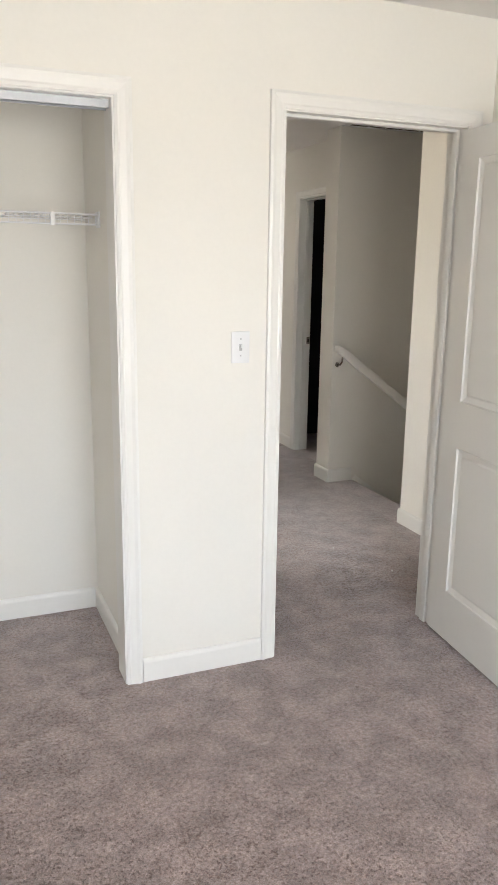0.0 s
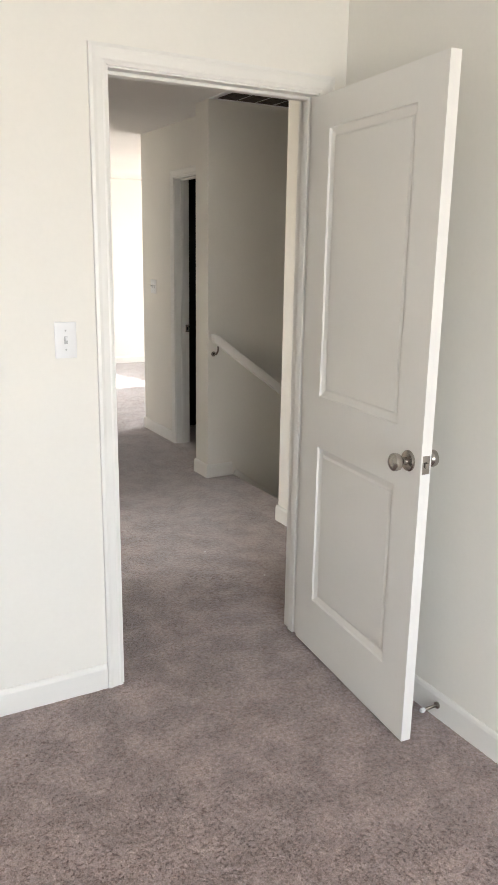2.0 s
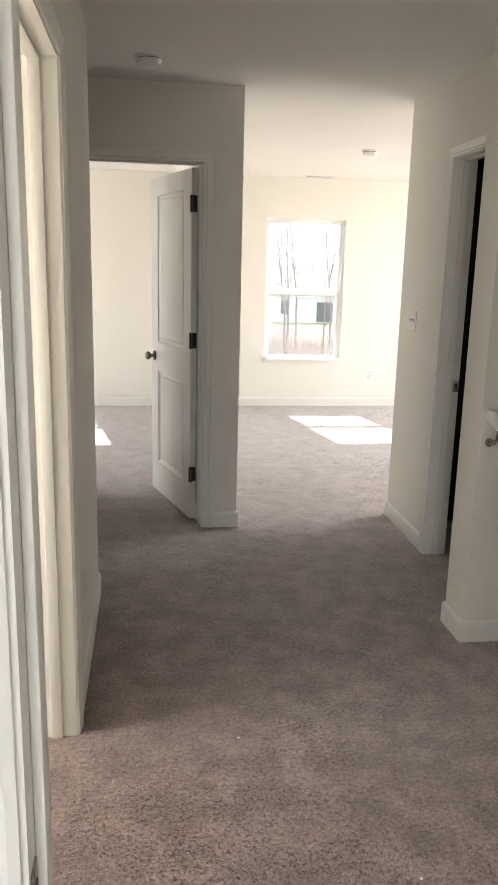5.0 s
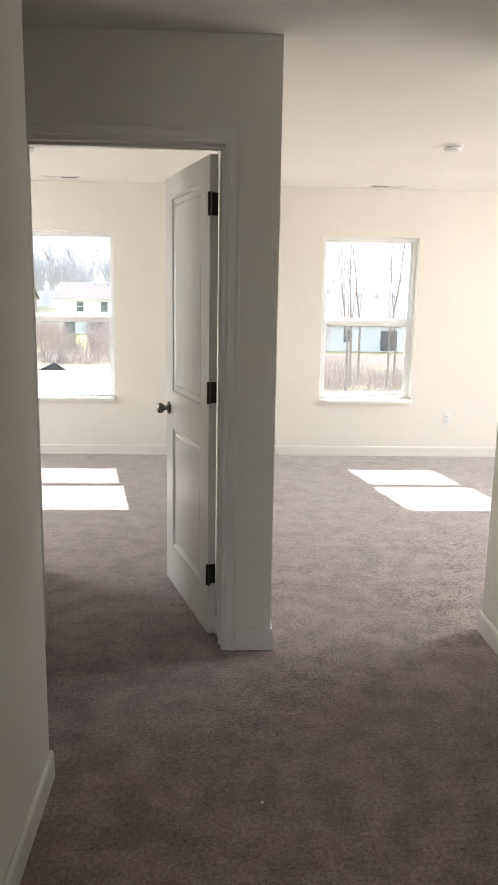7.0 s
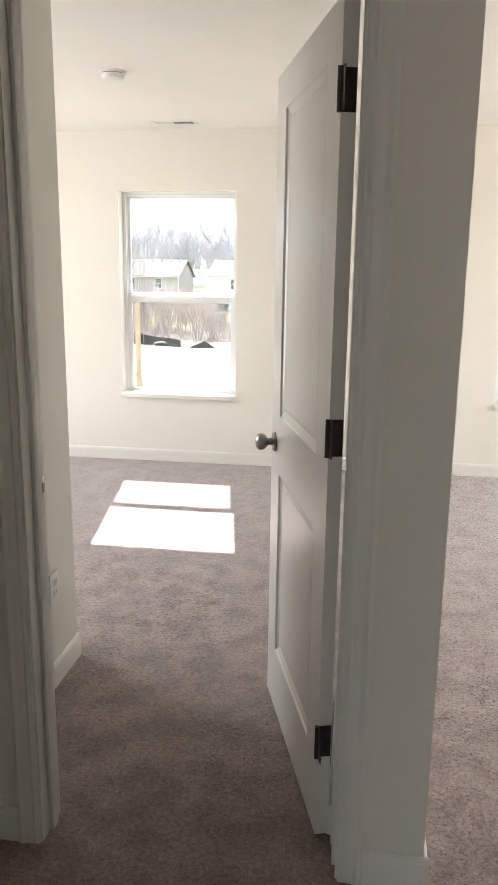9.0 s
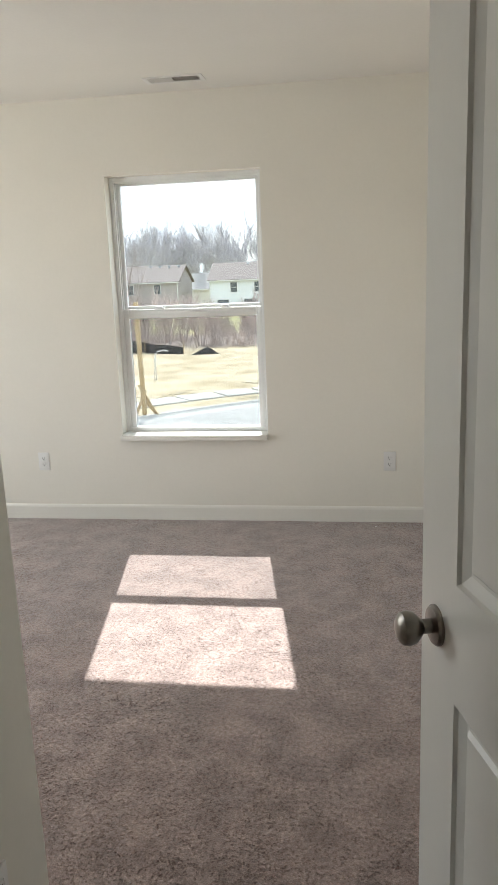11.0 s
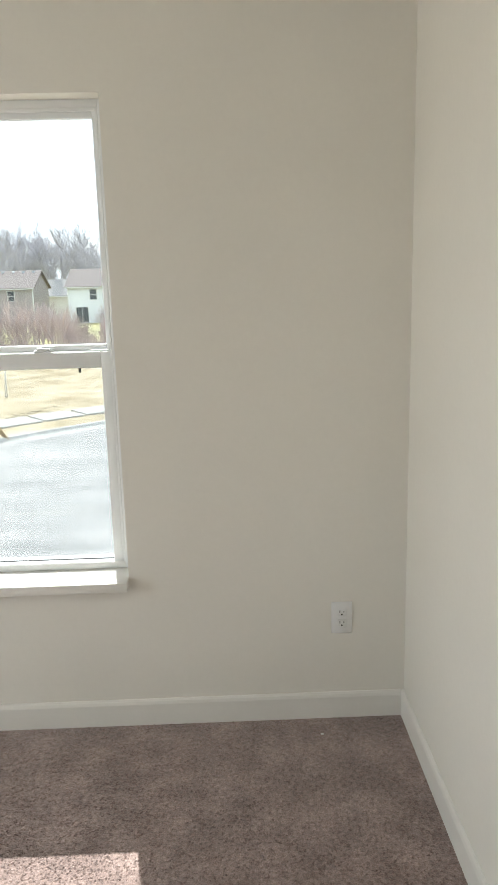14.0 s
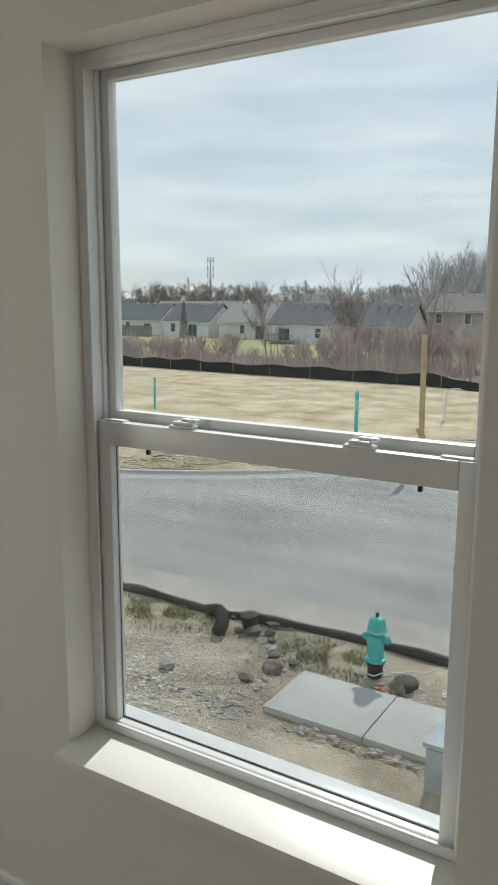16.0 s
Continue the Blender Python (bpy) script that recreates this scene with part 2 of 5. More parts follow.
def wall(name, axis, c0, c1, a0, a1, z0=0.0, z1=CEILING, openings=(), label="cream painted drywall wall"):
    us = sorted({a0, a1, *(o[0] for o in openings), *(o[1] for o in openings)})
    vs = sorted({z0, z1, *(o[2] for o in openings), *(o[3] for o in openings)} & {z for z in [z0, z1, *(o[2] for o in openings), *(o[3] for o in openings)] if z0 <= z <= z1})
    solid = lambda u, v: not any(o[0] < u < o[1] and o[2] < v < o[3] for o in openings)
    place = (lambda u, v, d: (u, d, v)) if axis == "x" else (lambda u, v, d: (d, u, v))
    return tagged(part(name, grid_slab(us, vs, solid, place, c0, c1), WALL, smooth=0), label, "wall", kind="structure")


# ---- large structure ----
JAMB = 0.018
D1 = (1.621, 2.380)      # bedroom door, along x
D3 = (1.268, 2.036)      # far bedroom door, along x
DB = (4.482, 5.250)      # dark room's door, along y
DL = (2.955, 3.735)      # doorway in the hall's near side, along y
CL = (-0.75, 1.008)      # closet opening, along x
WIN_B = (0.196, 1.092)
WIN_A = (3.005, 3.890)
# assumed window out of view, added to let more light into the loft
WIN_UNSEEN = (5.150, 6.028)
WIN_Z = (0.525, 2.044)


def rough(o, top=HEAD):
    return (o[0] - JAMB, o[1] + JAMB, 0.0, top + JAMB)


wall("wall_bedroom_door_side", "x", 2.045, 2.160, -1.80, 3.145, openings=[rough(CL, 2.062), rough(D1)])
wall("wall_bedroom_side", "y", 2.500, 2.615, -2.40, 2.045)
wall("wall_bedroom_rear", "x", -2.515, -2.400, -1.915, 2.615, openings=[(0.05, 1.75, 0.55, 2.0)])
wall("wall_bedroom_far_side", "y", -1.915, -1.800, -2.40, 2.160)
wall("wall_closet_rear", "x", 2.765, 2.880, -0.90, 1.375)
wall("wall_closet_side", "y", 1.046, 1.160, 2.160, 2.765)
wall("wall_closet_end", "y", -0.90, -0.79, 2.160, 2.765)
wall("wall_hall_west", "y", 1.375, 1.490, 2.160, 4.890, openings=[rough(DL)])
wall("wall_side_room_end", "y", -0.415, -0.300, 2.880, 4.775, openings=[(2.96, 3.76, 0.57, 2.03)])
wall("wall_side_room_rear", "x", 4.775, 4.890, -1.80, 1.375)
wall("wall_passage_end", "y", -1.915, -1.800, 4.775, 9.840, openings=[(7.70, 8.60, 0.52, 2.02)])
wall("wall_far_bedroom", "x", 5.780, 5.895, -1.80, 2.250, openings=[rough(D3)])
wall("wall_far_bedroom_side", "y", 2.020, 2.250, 5.895, 9.840)
wall("wall_far_closet_side", "y", 0.875, 0.990, 5.895, 6.750)
wall("wall_far_closet_front", "x", 6.635, 6.750, -1.80, 0.875)
wall("wall_front", "x", 9.840, 10.005, -1.915, 6.715, -3.1, CEILING, [(*WIN_B, *WIN_Z), (*WIN_A, *WIN_Z), (*WIN_UNSEEN, *WIN_Z)])
wall("wall_dark_room", "y", 3.240, 3.355, 4.450, 5.940, openings=[rough(DB)])
# near-black lining puts the unlit room's darkness into the wall colour
ROOM_SHADE = plain("room_shade_black", (0.022, 0.021, 0.021), 0.85, vary=0.1, scale=2.0)
tagged(part("shade_lining", boxes((3.36, 5.813, 0.0, 6.6, 5.824, CEILING), (3.36, 4.451, 0.0, 6.6, 4.462, CEILING), (6.588, 4.463, 0.0, 6.599, 5.812, CEILING)), ROOM_SHADE, smooth=0), "near-black lining standing in for the darkness of an unlit room", "wall", kind="structure")
wall("wall_stair_north", "x", 4.260, 4.450, 3.040, 6.600, -2.9)
wall("wall_loft_south", "x", 5.825, 5.940, 3.355, 6.600)
wall("wall_hall_east", "y", 3.030, 3.145, 2.160, 3.290)
wall("wall_stair_south", "x", 3.175, 3.290, 3.145, 6.600, -2.9)
wall("wall_stair_under", "y", 3.100, 3.240, 3.290, 4.260, -2.9, -0.25)
wall("wall_east", "y", 6.600, 6.715, 2.045, 9.840, -2.9, openings=[(6.90, 8.60, 0.52, 2.02)])
wall("wall_south_east", "x", 2.045, 2.160, 3.145, 6.600)

in_well = lambda x, y: 3.236 < x < 6.66 and 3.24 < y < 4.32
xs, ys = [-1.915, 3.236, 6.66, 6.715], [-2.515, 3.24, 4.32, 10.04]
floor = tagged(part("floor", grid_slab(xs, ys, lambda x, y: not in_well(x, y), lambda u, v, d: (u, v, d), -0.25, 0.0), CARPET, smooth=0),
               "taupe brown cut-pile carpet with brushed nap marks", "floor", kind="structure")
tagged(part("ceiling", boxes((-1.915, -2.515, CEILING, 6.715, 10.04, CEILING + 0.3)), CEIL, smooth=0), "off-white lightly textured drywall ceiling", "ceiling", kind="structure")
tagged(part("lower_floor", boxes((3.1, 3.02, -3.0, 6.7, 4.45, -2.9)), CARPET, smooth=0), "carpeted lower landing at the foot of the stairs", "floor", kind="structure")


def baseboard(x0, y0, x1, y1, nx, ny, label="cream painted wooden baseboard"):
    """A run along a wall face, with its normal into the room."""
    h, t = 0.094, 0.012
    prof = [(0, 0), (t, 0), (t, h - 0.016), (t * 0.75, h - 0.006), (t * 0.35, h), (0, h)]
    bm = bmesh.new()
    ends = []
    for x, y in ((x0, y0), (x1, y1)):
        ends.append([bm.verts.new((x + nx * d, y + ny * d, z)) for d, z in prof])
    n = len(prof)
    for k in range(n):
        bm.faces.new((ends[0][k], ends[0][(k + 1) % n], ends[1][(k + 1) % n], ends[1][k]))
    bm.faces.new(ends[0])
    bm.faces.new(ends[1])
    bmesh.ops.recalc_face_normals(bm, faces=bm.faces)
    return tagged(part("baseboard", bm, TRIM, smooth=0), label, "baseboard", kind="structure")


B = 0.012
for run in [
    (1.074, 2.045, 1.556, 2.045, 0, -1), (2.50, -2.40, 2.50, 2.03, -1, 0), (-1.8, -2.4, 2.488, -2.4, 0, 1), (-1.8, -2.388, -1.8, 2.045, 1, 0), (-1.788, 2.045, -0.82, 2.045, 0, -1),
    (-0.79, 2.765, 1.034, 2.765, 0, -1), (1.046, 2.16, 1.046, 2.765, -1, 0),
    (1.49, 3.80, 1.49, 4.89 + B, 1, 0), (-1.8, 4.89, 1.49, 4.89, 0, 1), (1.49, 2.16, 1.49, 2.888, 1, 0),
    (-1.8, 5.78, 1.204, 5.78, 0, -1), (2.101, 5.78, 2.25 + B, 5.78, 0, -1), (2.25, 5.78, 2.25, 9.828, 1, 0), (2.262, 9.84, 6.6, 9.84, 0, -1),
    (3.03, 2.16, 3.03, 3.290 + B, -1, 0), (3.03, 3.290, 3.23, 3.290, 0, 1),
    (3.04, 4.26 - B, 3.04, 4.45 + B, -1, 0), (3.04, 4.26, 3.23, 4.26, 0, -1), (3.04, 4.45, 3.228, 4.45, 0, 1),
    (3.24, 5.315, 3.24, 5.94 + B, -1, 0), (3.24, 5.94, 6.6, 5.94, 0, 1),
    (2.02, 5.93, 2.02, 9.84, -1, 0), (-1.8, 9.84, 2.008, 9.84, 0, -1), (0.99, 5.9, 0.99, 6.75 + B, 1, 0), (-1.8, 6.75, 0.99, 6.75, 0, 1),
]:
    baseboard(*run)


# ---- doors ----
CASING_PROFILE = [(0.0, 0.0), (0.0, 0.009), (0.010, 0.0125), (0.016, 0.0105), (0.036, 0.0135), (0.047, 0.0175), (0.057, 0.015), (0.057, 0.0)]


def casing(parent, axis, a0, a1, top, face, out):
    """A mitred moulded casing round an opening on the wall face; out: +1 or -1 along the thickness axis."""
    bm = bmesh.new()
    paths = []
    for d, t in CASING_PROFILE:
        d += 0.006
        c = face + out * t
        pts = [(a0 - d, 0.0), (a0 - d, top + d), (a1 + d, top + d), (a1 + d, 0.0)]
        paths.append([bm.verts.new((u, c, v) if axis == "x" else (c, u, v)) for u, v in pts])
    n = len(paths)
    for k in range(n):
        for s_ in range(3):
            bm.faces.new((paths[k][s_], paths[k][s_ + 1], paths[(k + 1) % n][s_ + 1], paths[(k + 1) % n][s_]))
    bm.faces.new([p[0] for p in paths])
    bm.faces.new([p[3] for p in paths])
    bmesh.ops.recalc_face_normals(bm, faces=bm.faces)
    return part("casing", bm, TRIM, parent, smooth=0)


def doorway(name, axis, o, top, c0, c1, sides, label, stop_at=None):
    """The jambs, stops and casings of an opening in a wall that lies between c0 and c1."""
    e = tagged(new(name), label, "door frame", kind="structure")
    sw = (lambda u0, d0, z0, u1, d1, z1: (u0, d0, z0, u1, d1, z1)) if axis == "x" else (lambda u0, d0, z0, u1, d1, z1: (d0, u0, z0, d1, u1, z1))
    j = JAMB
    for u0, u1 in ((o[0] - j, o[0]), (o[1], o[1] + j)):
        part("jamb", boxes(sw(u0, c0 - 0.001, 0, u1, c1 + 0.001, top)), TRIM, e, smooth=0)
    part("head_jamb", boxes(sw(o[0] - j, c0 - 0.001, top, o[1] + j, c1 + 0.001, top + j)), TRIM, e, smooth=0)
    if stop_at is not None:
        s0, s1 = stop_at
        part("door_stop_strip", boxes(sw(o[0], s0, 0, o[0] + 0.011, s1, top), bevel=0.002), TRIM, e)
        part("door_stop_strip", boxes(sw(o[1] - 0.011, s0, 0, o[1], s1, top), bevel=0.002), TRIM, e)
        part("door_stop_strip", boxes(sw(o[0] + 0.011, s0, top - 0.011, o[1] - 0.011, s1, top), bevel=0.002), TRIM, e)
    for face, out in sides:
        casing(e, axis, o[0], o[1], top, face, out)
    return e


FRAME_LABEL = "cream painted door frame with moulded casing"
frame_1 = doorway("door_frame_1", "x", D1, HEAD, 2.045, 2.160, ((2.045, -1), (2.160, 1)), FRAME_LABEL, (2.082, 2.118))
frame_2 = doorway("door_frame_2", "x", CL, 2.062, 2.045, 2.160, ((2.045, -1),), "cream painted closet opening with moulded casing and no doors hung")
frame_3 = doorway("door_frame_3", "x", D3, HEAD, 5.780, 5.895, ((5.780, -1),), FRAME_LABEL, (5.822, 5.858))
frame_4 = doorway("door_frame_4", "y", DB, HEAD, 3.240, 3.355, ((3.240, -1),), "cream painted door frame opening on an unlit room", (3.285, 3.320))
frame_5 = doorway("door_frame_5", "y", DL, HEAD, 1.375, 1.490, ((1.490, 1), (1.375, -1)), FRAME_LABEL, (1.41, 1.445))


def strike(parent, m):
    p = part("strike_plate", boxes((-0.014, -0.0015, -0.029, 0.014, 0.0015, 0.029), bevel=0.001), NICKEL, parent, "satin nickel strike plate", m)
    part("latch_hole", boxes((-0.005, -0.002, -0.012, 0.006, 0.002, 0.012)), BLACK, p)


strike(frame_1, pose(D1[0] + 0.001, 2.064, 0.95, 0, 0, 90))
strike(frame_4, pose(3.338, DB[1] - 0.001, 0.94))
strike(frame_3, pose(D3[0] + 0.001, 5.876, 0.95, 0, 0, 90))


def leaf_mesh(w, h, t):
    """A two-panel moulded slab; x along its width from the hinge, y its thickness, z up."""
    bm = bmesh.new()
    panels = [(0.126, 0.213, w - 0.132, 0.830), (0.126, 1.020, w - 0.132, h - 0.109)]
    rings = ((0.0, 0.0), (0.004, 0.006), (0.022, 0.0125), (0.027, 0.0125), (0.034, 0.0075))
    xs_ = [0, 0.126, w - 0.132, w]
    zs_ = [0, 0.213, 0.830, 1.020, h - 0.109, h]
    for side in (0, 1):
        y = lambda d: d if side == 0 else t - d
        grid = {(i, j): bm.verts.new((xs_[i], y(0), zs_[j])) for i in range(4) for j in range(6)}
        for i in range(3):
            for j in range(5):
                if i == 1 and j in (1, 3):
                    continue
                bm.faces.new([grid[(i, j)], grid[(i + 1, j)], grid[(i + 1, j + 1)], grid[(i, j + 1)]])
        for n, (x0, z0, x1, z1) in enumerate(panels):
            j = (1, 3)[n]
            prev = [grid[(1, j)], grid[(2, j)], grid[(2, j + 1)], grid[(1, j + 1)]]
            for ins, dep in rings[1:]:
                cur = [bm.verts.new(c) for c in ((x0 + ins, y(dep), z0 + ins), (x1 - ins, y(dep), z0 + ins), (x1 - ins, y(dep), z1 - ins), (x0 + ins, y(dep), z1 - ins))]
                for k in range(4):
                    bm.faces.new([prev[k], prev[(k + 1) % 4], cur[(k + 1) % 4], cur[k]])
                prev = cur
            bm.faces.new(prev)
        if side == 0:
            first = grid
    edge = [(i, 0) for i in range(4)] + [(3, j) for j in range(1, 6)] + [(i, 5) for i in (2, 1, 0)] + [(0, j) for j in (4, 3, 2, 1)]
    for a, b in zip(edge, edge[1:] + edge[:1]):
        bm.faces.new([first[a], first[b], grid[b], grid[a]])
    bmesh.ops.recalc_face_normals(bm, faces=bm.faces)
    return bm


def knob(parent, w, t, z, side, metal, word):
    """A round knob on its rosette, on the face y = 0 (side -1) or y = t (side 1)."""
    m = Matrix.Translation((w - 0.062, 0 if side < 0 else t, z)) @ Matrix.Rotation(radians(90 if side < 0 else -90), 4, "X")
    ros = part("rosette", lathe([(0.0325, 0.0), (0.0325, 0.004), (0.029, 0.008), (0.016, 0.010)], 28, m), metal, parent, word + " rosette")
    part("door_knob", lathe([(0.012, 0.008), (0.0115, 0.024), (0.018, 0.030), (0.0255, 0.038), (0.0275, 0.048), (0.0255, 0.057), (0.018, 0.063), (0.006, 0.0655)], 28, m), metal, ros, word + " knob")


def hinge(parent, z, metal, t):
    h = part("hinge", boxes((-0.0015, 0.001, z - 0.045, 0.001, t - 0.002, z + 0.045), bevel=0.0008), metal, parent, "dark metal butt hinge")
    part("hinge_leaf", boxes((-0.033, t - 0.001, z - 0.045, 0.0, t + 0.0015, z + 0.045), bevel=0.0006), metal, h)
    part("knuckle", lathe([(0.006, z - 0.046), (0.006, z + 0.046)], 12, Matrix.Translation((-0.003, t + 0.004, 0))), metal, h)


def door(name, pin, turn, w, h, mirrored, label, metal, hinges):
    """A leaf on its pin. Its local x runs from the hinge; its thickness lies to the local +y or, mirrored, to -y."""
    e = thing(name, pose(pin[0], pin[1], 0.012, 0, 0, turn), label, "door", kind="structure")
    t = 0.035
    off = Matrix.Translation((0.003, -t if mirrored else 0.0, 0))
    leaf = part("door_leaf", leaf_mesh(w, h, t), DOOR, e, at=off, smooth=0)
    for s_ in (-1, 1):
        knob(leaf, w, t, 0.925, s_, *((NICKEL, "satin nickel") if metal is NICKEL else (AGED, "dark aged nickel")))
    part("latch_plate", boxes((w - 0.0005, 0.005, 0.925 - 0.028, w + 0.0012, 0.030, 0.925 + 0.028), bevel=0.0005), NICKEL, leaf, "satin nickel latch plate")
    part("latch", boxes((w, 0.011, 0.925 - 0.008, w + 0.010, 0.024, 0.925 + 0.008), bevel=0.002), NICKEL, leaf)
    for z in hinges:
        hinge(leaf, z, metal, 0.035 if not mirrored else 0.035)
    return e


door("door_1", (2.394, 2.037), 264.2, 0.760, 2.046, True, "white two-panel interior door standing open against the wall", NICKEL, (0.25, 1.05, 1.82))
door("door_2", (2.012, 5.918), 107.0, 0.755, 2.046, False, "white two-panel interior door standing ajar with dark hinges", BRONZE, (0.28, 1.088, 1.855))

door("door_3", (3.352, DB[0] + 0.003), 4.0, 0.755, 2.046, False, "white two-panel interior door wide open into an unlit room", BRONZE, (0.28, 1.088, 1.855))


# ---- windows ----
def ring_frame(x0, x1, z0, z1, wl, wb, wt_, y0, y1, bevel=0.003):
    """Four members round an opening: stiles wl wide, bottom rail wb, top rail wt_."""
    return boxes((x0, y0, z0, x0 + wl, y1, z1), (x1 - wl, y0, z0, x1, y1, z1), (x0 + wl, y0, z0, x1 - wl, y1, z0 + wb), (x0 + wl, y0, z1 - wt_, x1 - wl, y1, z1), bevel=bevel)


def sash_lock(parent, x, z, y):
    k = part("sash_lock", boxes((x - 0.030, y - 0.024, z, x + 0.030, y + 0.004, z + 0.006), (x - 0.020, y - 0.022, z + 0.006, x + 0.020, y, z + 0.014), bevel=0.002), VINYL, parent, "white cam lock")
    part("lock_lever", boxes((x - 0.006, y - 0.012, z + 0.014, x + 0.034, y + 0.002, z + 0.020), bevel=0.003), VINYL, k)


def window(name, o, label):
    x0, x1 = o
    z0, z1 = WIN_Z[0] + 0.018, WIN_Z[1]
    e = tagged(new(name), label, "window", kind="structure")
    c = (x0 + x1) / 2
    ya = 9.925
    f = part("window_frame", ring_frame(x0, x1, z0, z1, 0.020, 0.020, 0.024, ya, 10.014, 0.002), VINYL, e, smooth=35)
    part("jamb_liner", boxes((x0 + 0.020, ya + 0.038, 1.28, x0 + 0.026, ya + 0.050, z1 - 0.024)), VINYL, f)
    part("jamb_liner", boxes((x1 - 0.026, ya + 0.038, 1.28, x1 - 0.020, ya + 0.050, z1 - 0.024)), VINYL, f)
    part("inner_lip", ring_frame(x0 + 0.020, x1 - 0.020, z0 + 0.020, z1 - 0.024, 0.007, 0.004, 0.010, ya, ya + 0.008, 0.001), VINYL, f)
    up = part("upper_sash", ring_frame(x0 + 0.022, x1 - 0.022, 1.260, z1 - 0.024, 0.024, 0.045, 0.020, 9.978, 10.006), VINYL, e)
    lo = part("lower_sash", ring_frame(x0 + 0.022, x1 - 0.022, z0 + 0.004, 1.285, 0.038, 0.020, 0.053, 9.938, 9.970), VINYL, e)
    part("pane", boxes((x0 + 0.040, 9.991, 1.296, x1 - 0.040, 9.995, z1 - 0.038)), GLASS, up, smooth=0).visible_shadow = False
    part("pane", boxes((x0 + 0.054, 9.952, z0 + 0.020, x1 - 0.054, 9.956, 1.236)), GLASS, lo, smooth=0).visible_shadow = False
    part("insect_screen", boxes((x0 + 0.022, 10.0105, z0 + 0.02, x1 - 0.022, 10.0115, 1.28)), SCREEN, e, smooth=0)
    part("glazing_bead", ring_frame(x0 + 0.056, x1 - 0.056, z0 + 0.0225, 1.2335, 0.004, 0.004, 0.004, 9.957, 9.962, 0.0005), BLACK, lo)
    for dx in (-0.20, 0.20):
        sash_lock(lo, c + dx, 1.285, 9.968)
    for sx in (-1, 1):
        part("tilt_latch", boxes((c + sx * 0.385 - 0.032, 9.944, 1.285, c + sx * 0.385 + 0.032, 9.962, 1.289), bevel=0.001), VINYL, lo)
    for dx in (-0.31, 0.31):
        part("sash_stop", boxes((c + dx - 0.004, 9.972, 1.213, c + dx + 0.004, 9.980, 1.232), bevel=0.001), BLACK, up)
    part("night_latch_slot", boxes((x0 + 0.06, 9.936, z1 - 0.0265, x0 + 0.16, 9.946, z1 - 0.0235)), DUCT, f)
    s_ = part("window_sill", boxes((x0 + 0.0005, 9.786, WIN_Z[0] - 0.014, x1 - 0.0005, 9.93, WIN_Z[0] + 0.018), bevel=0.003), TRIM, e)
    return e


WINDOW_LABEL = "white vinyl single-hung window in a drywall opening with a sill"
window("window_1", WIN_B, WINDOW_LABEL)
window("window_2", WIN_A, WINDOW_LABEL)
window("unseen_window", WIN_UNSEEN, WINDOW_LABEL)

# ---- stairs ----
for k in range(13):
    x, z = 3.24 + 0.26 * k, -0.19 * (k + 1)
    bm = boxes((x - 0.0, 3.291, z - 0.19, x + 0.262, 4.2595, z), bevel=0.0)
    box(bm, x + 0.235, 3.292, z - 0.035, x + 0.278, 4.2585, z + 0.001, bevel=0.012)
    tagged(part("stair_step", bm, CARPET), "taupe carpeted stair step going down", "step", "stair flight", "structure")
bm = bmesh.new()
tilt = Matrix.Translation((3.235, 4.251, 0.0)) @ Matrix.Rotation(math.atan2(0.19, 0.26), 4, "Y")
box(bm, 0.0, -0.006, -0.24, 3.9, 0.009, 0.045, 0.003, tilt)
tagged(part("stair_skirt", bm, TRIM), "cream painted skirt board beside the stairs", "trim", kind="structure")

rail = thing("handrail", (3.05, 4.185, 0.985), "cream painted wooden handrail on metal brackets", "handrail")
slope = math.atan2(0.73, 1.0)
tilt = Matrix.Rotation(slope, 4, "Y")
bm = bmesh.new()
box(bm, 0.0, -0.022, -0.030, 3.4, 0.022, 0.030, 0.013, tilt)
part("rail", bm, TRIM, rail)
bm = bmesh.new()
box(bm, -0.010, -0.021, -0.034, 0.020, 0.021, 0.026, 0.012)
box(bm, 0.004, 0.0, -0.028, 0.030, 0.074, 0.020, 0.008)
part("rail_return", bm, TRIM, rail)
for d in (0.06, 1.2, 2.4):
    c = tilt @ Vector((d, 0, -0.03))
    bm = tube(bmesh.new(), [c + Vector((0, 0, 0.004)), c + Vector((0, 0.004, -0.03)), c + Vector((0, 0.03, -0.055)), c + Vector((0, 0.068, -0.058))], 0.0065)
    br = part("bracket", bm, NICKEL, rail, "satin nickel rail bracket")
    part("bracket_plate", lathe([(0.017, 0), (0.017, 0.003), (0.010, 0.006)], 18, Matrix.Translation(c + Vector((0, 0.0745, -0.058))) @ Matrix.Rotation(radians(90), 4, "X")), NICKEL, br)

# ---- closet ----
shelf = thing("closet_shelf", (0, 0, 0), "white vinyl-coated wire closet shelf with hanging rod", "shelf")
bm = bmesh.new()
for k in range(70):
    x = -0.78 + 0.0262 * k
    tube(bm, [(x, 2.762, 1.725), (x, 2.462, 1.725), (x, 2.460, 1.69)], 0.0016, 5)
part("wire_deck", bm, CHROME, shelf)
for y, z, r in ((2.460, 1.727, 0.0035), (2.460, 1.690, 0.0035), (2.60, 1.7215, 0.003), (2.755, 1.7215, 0.003)):
    part("shelf_wire", tube(bmesh.new(), [(-0.788, y, z), (1.044, y, z)], r, 8), CHROME, shelf)
part("end_bracket", boxes((1.036, 2.452, 1.680, 1.0455, 2.500, 1.738), bevel=0.002), PLASTIC, shelf, "white plastic end bracket")
